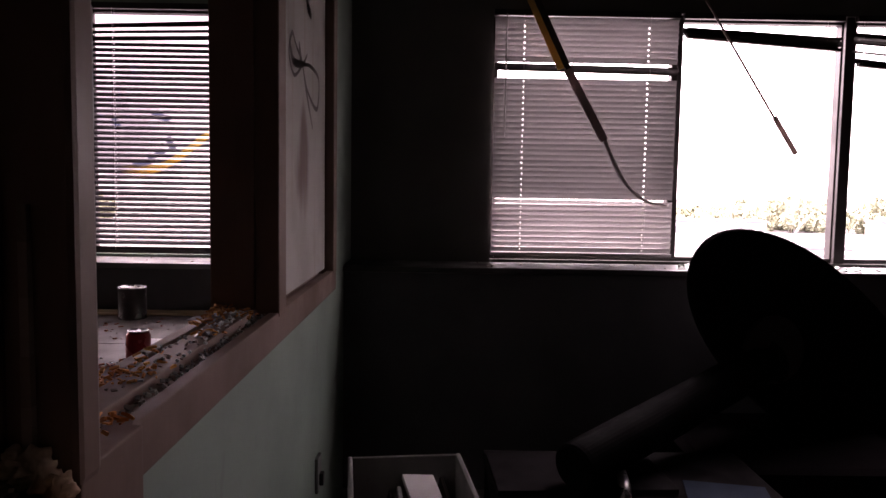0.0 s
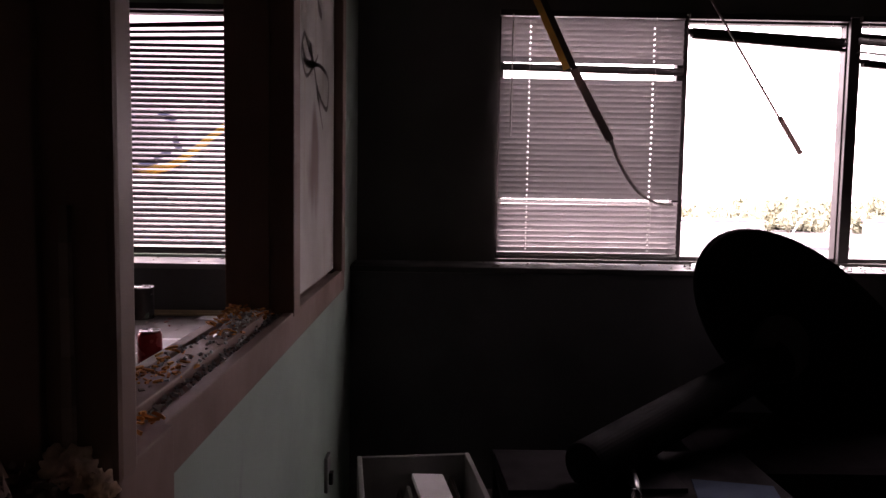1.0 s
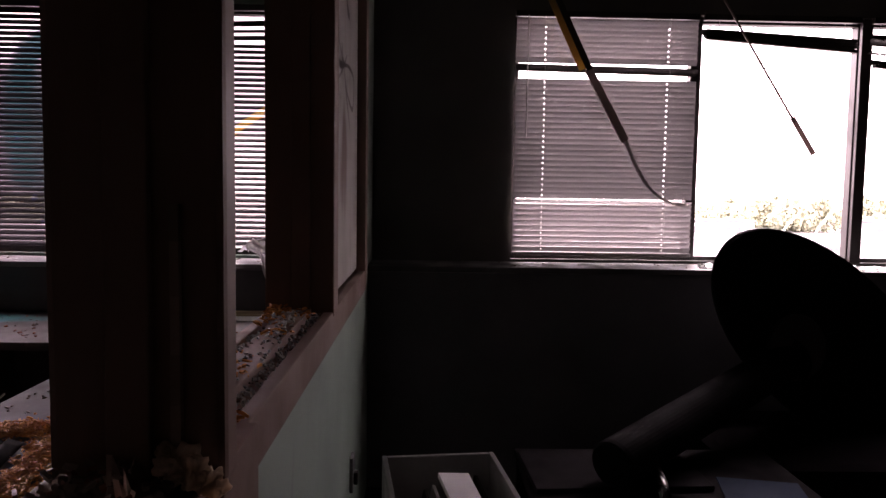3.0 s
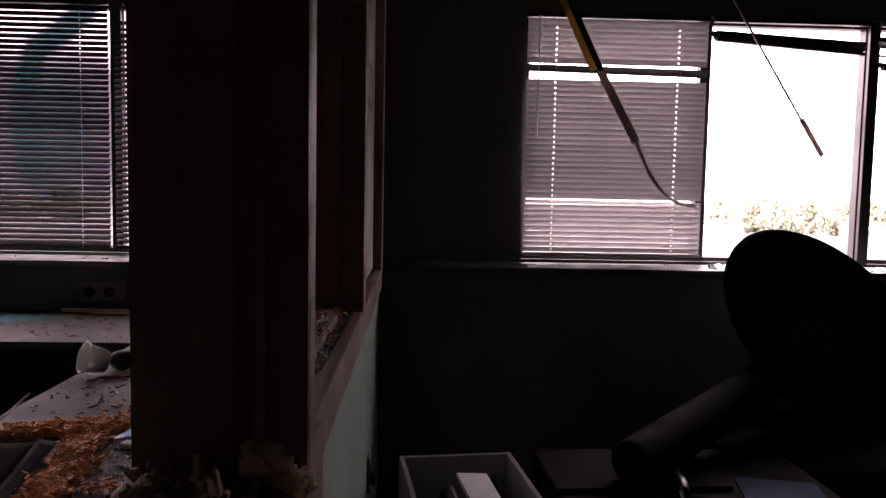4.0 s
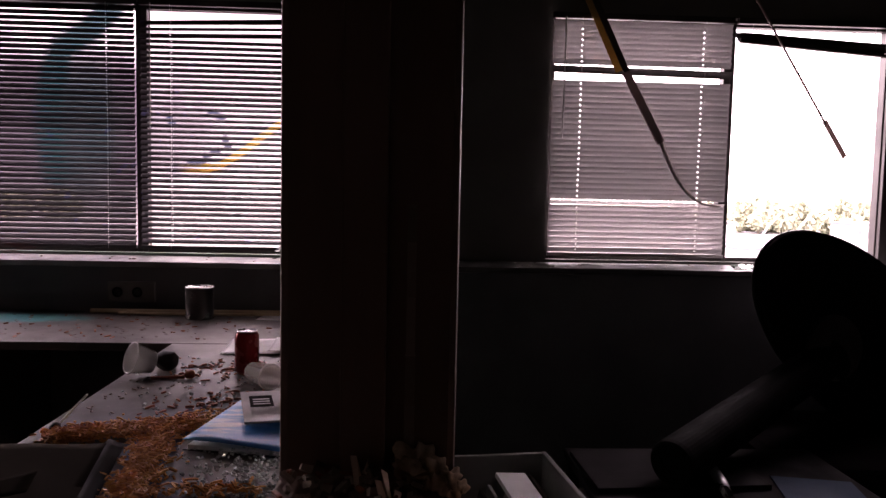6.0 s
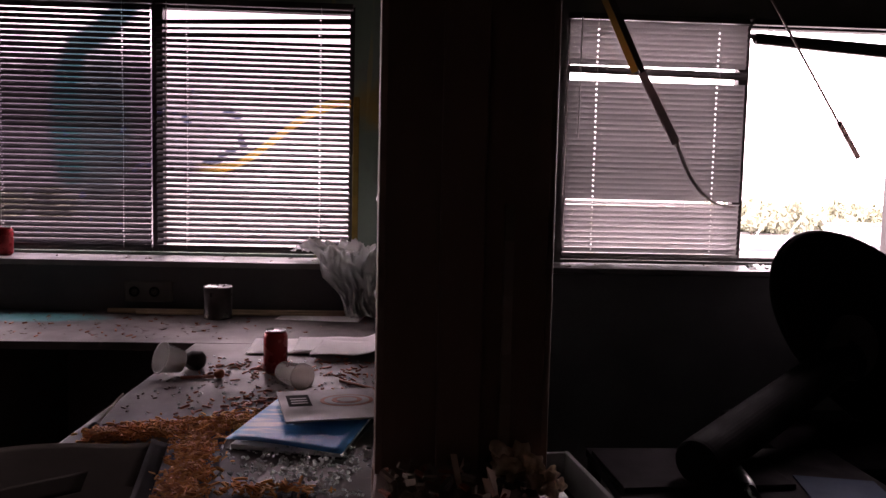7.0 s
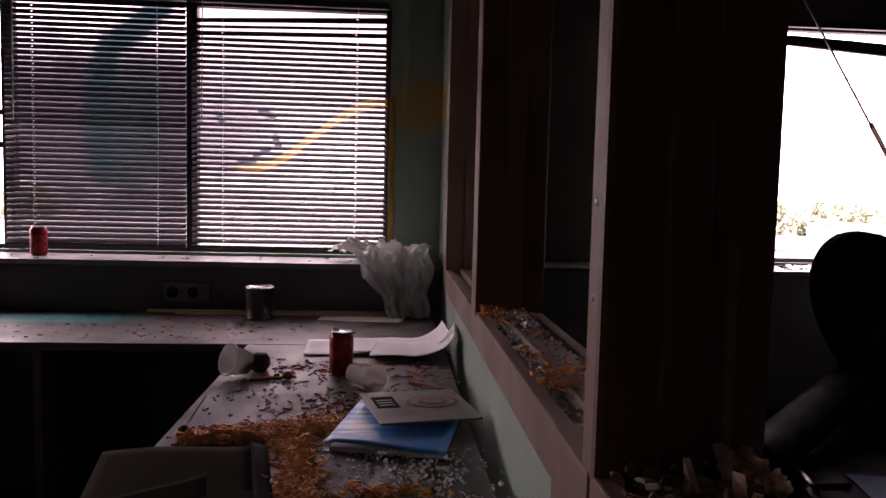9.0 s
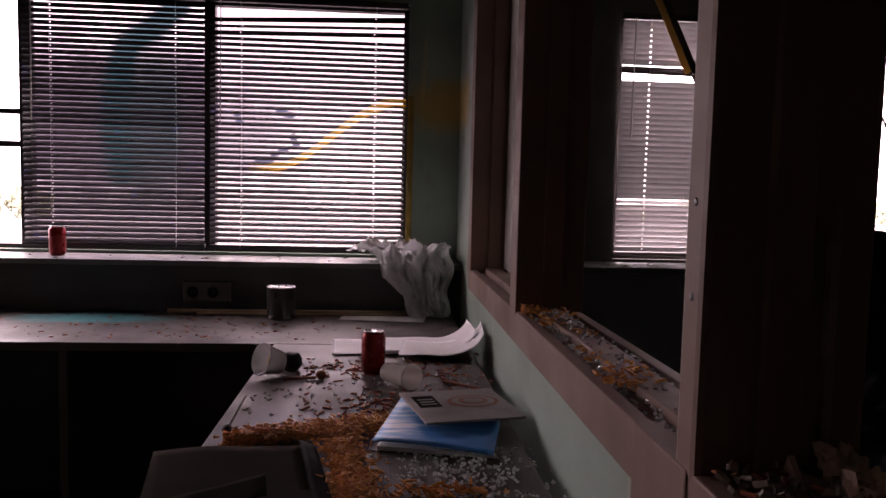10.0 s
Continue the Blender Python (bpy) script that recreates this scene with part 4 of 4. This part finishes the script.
def heap():
    """The band of chips across the desk and its tail towards the front."""
    if rng.random() < 0.55:
        t = rng.random()
        x = -0.885 + 0.31 * t + rng.gauss(0, 0.012)
        y = 0.405 + 0.105 * t + rng.gauss(0, 0.016 + 0.016 * t)
        h = 0.02
    else:
        t = rng.random()
        x = -0.675 + 0.055 * t + rng.gauss(0, 0.021)
        y = 0.44 - 0.36 * t + rng.gauss(0, 0.02)
        h = 0.014
    return (max(-0.93, x), y, DZ + h * rng.random() ** 1.5)


def desk_wide():
    return (rng.uniform(-0.91, -0.32), rng.triangular(0.42, 1.28, 0.75), DZ)


def back_desk():
    return (rng.triangular(-2.1, -0.35, -1.2), rng.uniform(1.42, 1.93), DZ)


def front_right():
    return (rng.gauss(-0.44, 0.07), rng.uniform(0.12, 0.36), DZ + 0.01 * rng.random() ** 2)


scatter("orange_chip_heap", 2900, heap, (0.0145, 0.0033, 0.003), CHIP, (-0.75, 0.45, DZ), "heap of orange-brown wood chips", "wood chips", 0.4, 0.06)
scatter("orange_chip_heap", 130, lambda: (rng.gauss(-0.49, 0.05), rng.gauss(0.14, 0.016), DZ + 0.012 * rng.random()), (0.018, 0.004, 0.0036), CHIP, (-0.46, 0.15, DZ), "heap of orange-brown wood chips", "wood chips", 0.45, 0.06)
scatter("red_brown_chips", 90, lambda: (rng.gauss(-0.67, 0.10), rng.gauss(1.02, 0.06), DZ), (0.020, 0.0045, 0.004), REDCHIP, (-0.67, 1.02, DZ), "scattered red-brown chips", "wood chips", 0.2, 0.05)
scatter("red_brown_chips", 110, lambda: (rng.gauss(-0.62, 0.07), rng.gauss(0.66, 0.07), DZ), (0.017, 0.0045, 0.004), REDCHIP, (-0.62, 0.66, DZ), "scattered red-brown chips", "wood chips", 0.2, 0.05)
scatter("red_brown_chips", 60, lambda: (rng.gauss(-0.40, 0.06), rng.gauss(0.95, 0.12), DZ), (0.020, 0.0045, 0.004), REDCHIP, (-0.4, 0.95, DZ), "scattered red-brown chips", "wood chips", 0.2, 0.05)
scatter("desk_grit", 120, desk_wide, (0.008, 0.006, 0.003), GRIT, (-0.6, 0.8, DZ), "grey grit and flakes over the desk", "grit", 0.3)
scatter("desk_grit", 110, back_desk, (0.012, 0.006, 0.002), GRIT, (-1.2, 1.7, DZ), "grey grit and flakes over the back desk", "grit", 0.2)
scatter("red_brown_chips", 60, back_desk, (0.018, 0.006, 0.004), REDCHIP, (-1.2, 1.7, DZ), "few chips on the back desk", "wood chips", 0.2)
scatter("broken_glass", 430, front_right, (0.0065, 0.005, 0.004), CRUMB, (-0.44, 0.25, DZ), "crumbs of broken safety glass", "broken glass", 0.6)
scatter("broken_glass", 110, desk_wide, (0.007, 0.006, 0.004), CRUMB, (-0.6, 0.8, DZ), "crumbs of broken safety glass", "broken glass", 0.5)


def rail_right():
    return (rng.uniform(-0.186, -0.166), rng.uniform(-0.28, 0.57), SZ - 0.012 + 0.010 * rng.random() ** 2)


def rail_left():
    return (rng.uniform(-0.264, -0.236), rng.uniform(-0.28, 0.57), SZ - 0.012 + 0.012 * rng.random() ** 2)


def rail_mid():
    return (rng.gauss(-0.211, 0.016), rng.triangular(-0.28, 0.57, 0.5), SZ + 0.0075)


for fn, n in ((rail_right, 130), (rail_left, 130), (rail_mid, 55)):
    scatter("broken_glass", n, fn, (0.0065, 0.0055, 0.005), CRUMB, (-0.21, 0.1, SZ), "crumbs of safety glass along the frame", "broken glass", 0.7)
scatter("frame_grit", 130, lambda: rng.choice((rail_right, rail_left, rail_mid))(), (0.006, 0.005, 0.003), GRIT, (-0.21, 0.1, SZ), "grit in the groove of the frame", "grit", 0.5)
for y, n, x in ((-0.05, 40, -0.245), (0.0, 42, -0.217), (0.30, 16, -0.22), (0.55, 80, -0.262), (0.12, 10, -0.24), (-0.24, 26, -0.170), (0.44, 14, -0.25), (0.50, 26, -0.20)):
    scatter("orange_chips", n, lambda y=y, x=x: (min(-0.150, max(-0.276, rng.gauss(x, 0.018))), min(0.57, rng.gauss(y, 0.028)), SZ + 0.002 + 0.014 * rng.random() ** 2), (0.013, 0.0045, 0.0034), CHIP, (x, y, SZ), "small pile of orange chips on the frame", "wood chips", 0.5, 0.05)


def shard_row(y0, y1, n, x):
    verts, faces = [], []
    for _ in range(n):
        y, w = rng.uniform(y0, y1), rng.uniform(0.01, 0.04)
        h = rng.uniform(0.01, 0.042)
        lean, t = rng.uniform(-0.02, 0.02), 0.006
        o = len(verts)
        for dx in (0, t):
            verts += [(x + dx + rng.uniform(-0.002, 0.002), y, SZ - 0.005), (x + dx, y + w, SZ - 0.005), (x + dx + lean, y + w * rng.uniform(0.2, 0.9), SZ + h)]
        faces += [(o, o + 1, o + 2), (o + 5, o + 4, o + 3), (o, o + 3, o + 4, o + 1), (o + 1, o + 4, o + 5, o + 2), (o + 2, o + 5, o + 3, o)]
    me = bpy.data.meshes.new("pale_shards")
    me.from_pydata(verts, [], faces)
    me.materials.append(SHARD)
    return tagged(new("pale_shards", me), "pale jagged remains along the empty glazing groove", "broken edge", kind="stuff")


shard_row(-0.60, -0.40, 9, -0.212)
shard_row(-0.62, -0.40, 6, -0.185)
scatter("orange_chips", 50, lambda: (rng.uniform(-0.28, -0.15), rng.uniform(-0.6, -0.385), SZ + 0.004 + 0.012 * rng.random()), (0.013, 0.0045, 0.0035), REDCHIP, (-0.21, -0.5, SZ), "red-brown chips along the near frame", "wood chips", 0.5, 0.05)
scatter("frame_grit", 260, lambda: (rng.uniform(-0.28, -0.15), rng.uniform(-0.62, -0.385), SZ - 0.005 + 0.02 * rng.random()), (0.010, 0.007, 0.006), FOAM, (-0.21, -0.5, SZ), "pale rubble along the near frame", "rubble", 0.7)
scatter("broken_glass", 120, lambda: (rng.uniform(1.25, 2.6), rng.uniform(2.0, 2.2), 0.952), (0.03, 0.02, 0.006), CRUMB, (1.9, 2.1, 0.952), "broken glass along the window ledge", "broken glass", 0.5)
scatter("ledge_grit", 50, lambda: (rng.choice((rng.uniform(-2.9, -0.6), rng.uniform(0.0, 2.8))), rng.uniform(1.99, 2.2), 0.952), (0.014, 0.008, 0.004), GRIT, (0, 2.1, 0.952), "flakes along the window ledge", "grit", 0.3)

# ---- right room: open box, low table, overturned chair ----
bx = thing("open_box", (0.14, 1.12, 0), "open off-white box filled with papers", "box")
bx_m = Matrix.Translation((0.145, 1.09, 0)) @ pose(0, 0, 0, 0, 0, 7)
bw, bd, bh, bt = 0.185, 0.215, 0.402, 0.016
part("side", box(-bw, -bw + bt, -bd, bd, 0, bh, 0.004, m=bx_m), BOARD, bx)
part("side", box(bw - bt, bw, -bd, bd, 0, bh, 0.004, m=bx_m), BOARD, bx)
part("side", box(-bw + bt, bw - bt, bd - bt, bd, 0, bh - 0.001, 0.004, m=bx_m), BOARD, bx)
part("side", box(-bw + bt, bw - bt, -bd, -bd + bt, 0, bh - 0.001, 0.004, m=bx_m), BOARD, bx)
part("bottom", box(-bw + bt, bw - bt, -bd + bt, bd - bt, 0, 0.012, m=bx_m), BOARD, bx)
for k, (dx, tl, mm) in enumerate(((-0.06, 14, GREYPLASTIC), (-0.02, 11, BOARD), (0.02, 16, GREYCOVER), (0.06, 9, PAPER), (0.10, 13, GREYPLASTIC))):
    solo("file_folder", box(-0.006, 0.006, -0.14, 0.14, 0, 0.30 + 0.01 * k, 0.002, m=bx_m @ Matrix.Translation((dx - 0.06, 0.02, 0.014)) @ pose(0, 0, 0, 0, tl, 0)), mm,
         bx_m @ Vector((dx - 0.06, 0.02, 0.014)), "paper file leaning inside the open box", "file", group="files in the box")
pf = Matrix.Translation((0.19, 1.08, 0.345)) @ pose(0, 0, 0, 9, 6, 14)
solo("sheaf_of_paper", box(-0.05, 0.05, -0.14, 0.12, 0, 0.016, 0.002, m=pf), PAPER, (0.19, 1.08, 0.345), "stack of white paper lying across the box's files", "paper")

tb = thing("low_table", (0.72, 1.2, 0), "low dark laminate table under loose boards", "table")
part("tabletop", box(0.385, 1.25, 0.78, 1.42, 0.352, 0.380, 0.004), DUSTYDARK, tb)
for x in (0.41, 1.22):
    for y in (0.81, 1.39):
        part("leg", box(x - 0.02, x + 0.02, y - 0.02, y + 0.02, 0, 0.351, 0.003), DUSTYDARK, tb)
solo("loose_board", box(-0.27, 0.27, -0.16, 0.16, 0, 0.016, 0.003, m=Matrix.Translation((0.665, 1.20, 0.381)) @ pose(0, 0, 0, 0, 0, 3)), DUSTYDARK, (0.665, 1.2, 0.381), "grey board lying on the low table", "board")
solo("blue_sheet", box(-0.10, 0.14, -0.12, 0.12, 0, 0.004, 0.001, m=Matrix.Translation((1.06, 1.02, 0.3815)) @ pose(0, 0, 0, 0, 0, -12)), DIMBLUE, (1.06, 1.02, 0.381), "blue sheet on the low table", "paper")

# overturned pedestal table, its oval top on edge and its column resting on the low table
ch = thing("overturned_table", (1.64, 1.80, 0.37), "overturned black oval pedestal table resting on its edge", "table")


def pad(rx, rz, thick, m, power=2.4, segs=72):
    """A slab with a superellipse outline and rounded edge, in the local xz plane."""
    bm = bmesh.new()
    rings = []
    for k, (s, y) in enumerate(((0.0, -1.0), (0.985, -1.0), (0.997, -0.7), (1.0, 0.0), (0.997, 0.7), (0.985, 1.0), (0.0, 1.0))):
        ring = []
        for i in range(segs):
            a = 2 * math.pi * i / segs
            c, sn = math.cos(a), math.sin(a)
            x = rx * abs(c) ** (2 / power) * (1 if c > 0 else -1)
            z = rz * abs(sn) ** (2 / power) * (1 if sn > 0 else -1)
            ring.append(bm.verts.new(m @ Vector((x * max(s, 0.001), y * thick / 2, z * max(s, 0.001)))))
        rings.append(ring)
    for p, q in zip(rings, rings[1:]):
        for i in range(segs):
            bm.faces.new((p[i], p[(i + 1) % segs], q[(i + 1) % segs], q[i]))
    return bm


top_m = Matrix.Translation((1.70, 1.815, 0.680)) @ pose(0, 0, 0, -8, 38, 8)
ttop = part("tabletop", pad(0.61, 0.315, 0.028, top_m, 2.1), BLACK, ch)
part("edge_band", pad(0.616, 0.321, 0.012, top_m @ Matrix.Translation((0, 0.021, 0)), 2.1), BLACKPLASTIC, ttop, "black plastic edge band")
tip, root = Vector((0.626, 1.045, 0.460)), Vector((1.50, 1.775, 0.618))
col_m = Matrix.Translation(tip) @ (root - tip).to_track_quat("Z", "Y").to_matrix().to_4x4()
column = part("column", lathe([(0.068, 0), (0.073, 0.004), (0.075, 0.02), (0.075, (root - tip).length - 0.02), (0.10, (root - tip).length)], 40, col_m), COLUMN, ch)
part("end_plate", lathe([(0.03, -0.004), (0.066, -0.003), (0.068, 0.002)], 32, col_m), COLUMN, column)
part("flange", pad(0.13, 0.13, 0.02, top_m @ Matrix.Translation((-0.14, -0.024, -0.12)), 2.0), BLACKPLASTIC, ch, "mounting flange")

ac = thing("black_stool", (1.45, 1.6, 0), "low black upholstered stool under the overturned table", "stool")
part("seat", box(1.09, 1.95, 1.27, 1.98, 0.14, 0.368, 0.05), BLACK, ac)
for x in (1.16, 1.88):
    for y in (1.34, 1.91):
        part("foot", lathe([(0.02, 0), (0.03, 0.145)], 14, Matrix.Translation((x, y, 0))), BLACKPLASTIC, ac)
solo("steel_tube", tube([(0.755, 0.93, 0.403), (0.775, 1.03, 0.415), (0.785, 1.12, 0.42)], 0.017, 16), STEEL, (0.775, 1.03, 0.40), "short dull metal tube lying on the board", "tube", smooth=True)

# ---- outside, far below the windows ----
GZ = -9.0
ground = box(-900, 900, 4, 1600, GZ - 0.5, GZ)
solo("ground", ground, LAND, (0, 50, GZ), "pale yard and quay far below the windows", "ground", kind="structure")


def leaf_cloud(cx, cy, r, h, count):
    verts, faces = [], []
    lobes = [(rng.gauss(0, r * 0.45), rng.gauss(0, r * 0.3), rng.uniform(0.12, 0.85) * h, rng.uniform(0.35, 0.6) * r) for _ in range(9)]
    for _ in range(count):
        lx, ly, lz, lr = rng.choice(lobes)
        d = Vector((rng.gauss(0, 1), rng.gauss(0, 1), rng.gauss(0, 1))).normalized() * lr * rng.uniform(0.6, 1.05)
        c = Vector((cx + lx, cy + ly, GZ + lz)) + d
        e = Euler((rng.uniform(0, 6), rng.uniform(0, 6), rng.uniform(0, 6))).to_matrix() * rng.uniform(0.6, 1.1)
        o = len(verts)
        verts += [c + e @ Vector(v) for v in ((-1, 0, 0), (0, -0.6, 0.1), (1, 0, 0), (0, 0.6, 0.1))]
        faces.append((o, o + 1, o + 2, o + 3))
    return verts, faces


def tree(x, y, r, h):
    t = thing("tree", (x, y, GZ), "distant autumn tree with a thinning crown", "tree", group="far trees")
    part("trunk", lathe([(0.28, 0), (0.2, h * 0.3), (0.1, h * 0.7)], 8, Matrix.Translation((x, y, GZ))), BARK, t)
    for k in range(3):
        a = rng.uniform(0, 6.28)
        part("limb", tube([(x, y, GZ + h * 0.3), (x + r * 0.5 * math.cos(a), y + r * 0.5 * math.sin(a), GZ + h * 0.6)], 0.08, 5), BARK, t)
    v, f = leaf_cloud(x, y, r, h, 1100)
    me = bpy.data.meshes.new("crown")
    me.from_pydata([p - Vector((x, y, GZ)) for p in v], [], f)
    me.materials.append(LEAF)
    c = new("crown", me)
    c.parent = t


xs = 50.0
while xs < 190:
    tree(xs + rng.uniform(-1, 1), 212 + rng.uniform(-8, 12), rng.uniform(3.6, 5.2), rng.uniform(5.6, 7.2) if xs < 92 else rng.uniform(8.6, 10.6))
    xs += rng.uniform(2.2, 3.8)
xs = -175.0
while xs < -95:
    tree(xs, 212 + rng.uniform(-8, 12), rng.uniform(3.6, 5.2), rng.uniform(6.0, 8.6))
    xs += rng.uniform(5.0, 7.5)


def far_house(x, y, w, d, h, n, label):
    hs = thing("far_building", (x, y, GZ), label, "building", group="far buildings")
    part("wall", box(x - w / 2, x + w / 2, y - d / 2, y + d / 2, GZ, GZ + h), WHITEWALL, hs)
    part("roof", box(x - w / 2 - 0.3, x + w / 2 + 0.3, y - d / 2 - 0.3, y + d / 2 + 0.3, GZ + h, GZ + h + 0.5, 0.1), ROOF, hs)
    for k in range(n):
        a = x - w / 2 + w * (k + 0.25) / n
        part("window", box(a, a + w * 0.5 / n, y - d / 2 - 0.05, y - d / 2 + 0.02, GZ + h * 0.35, GZ + h * 0.75), ROOF, hs, "grey window")


far_house(66, 176, 22, 10, 4.0, 9, "long low white building with a row of windows")
far_house(108, 168, 14, 9, 4.5, 5, "white low building with a grey roof")
far_house(90, 120, 16, 8, 2.2, 6, "pale low shed by the yard")
far_house(55, 110, 12, 7, 2.5, 4, "pale low shed by the yard")
for x, y, dx, h in ((60, 150, 3.0, 6.5), (72, 150, 5.0, 7.0), (79, 150, 5.0, 7.5), (50, 150, 1.8, 5.0)):
    solo("white_mast", tube([(x, y, GZ), (x + dx * 0.5, y, GZ + h * 0.62), (x + dx, y, GZ + h)], 0.14, 6), WHITEPOLE, (x, y, GZ), "slanting white mast in the yard", "mast", group="masts")

# pale foam lumps at the foot of the near post
for x, y, z, rad in ((-0.160, -0.412, 1.006, 0.020), (-0.146, -0.414, 1.000, 0.018), (-0.172, -0.408, 1.016, 0.012), (-0.131, -0.412, 0.994, 0.014), (-0.120, -0.418, 0.986, 0.010)):
    lump = bmesh.new()
    bmesh.ops.create_icosphere(lump, subdivisions=4, radius=rad * 0.8)
    for v in lump.verts:
        v.co *= 1 + 0.8 * noise.noise(v.co * 90 + Vector((x * 90, 0, 0))) + 0.45 * noise.noise(v.co * 260)
    bmesh.ops.translate(lump, verts=lump.verts, vec=(x, y, z))
    solo("foam_lump", lump, FOAMLUMP, (x, y, 0.988), "torn lump of pale filler on the window rail", "foam", group="foam lumps", smooth=True)
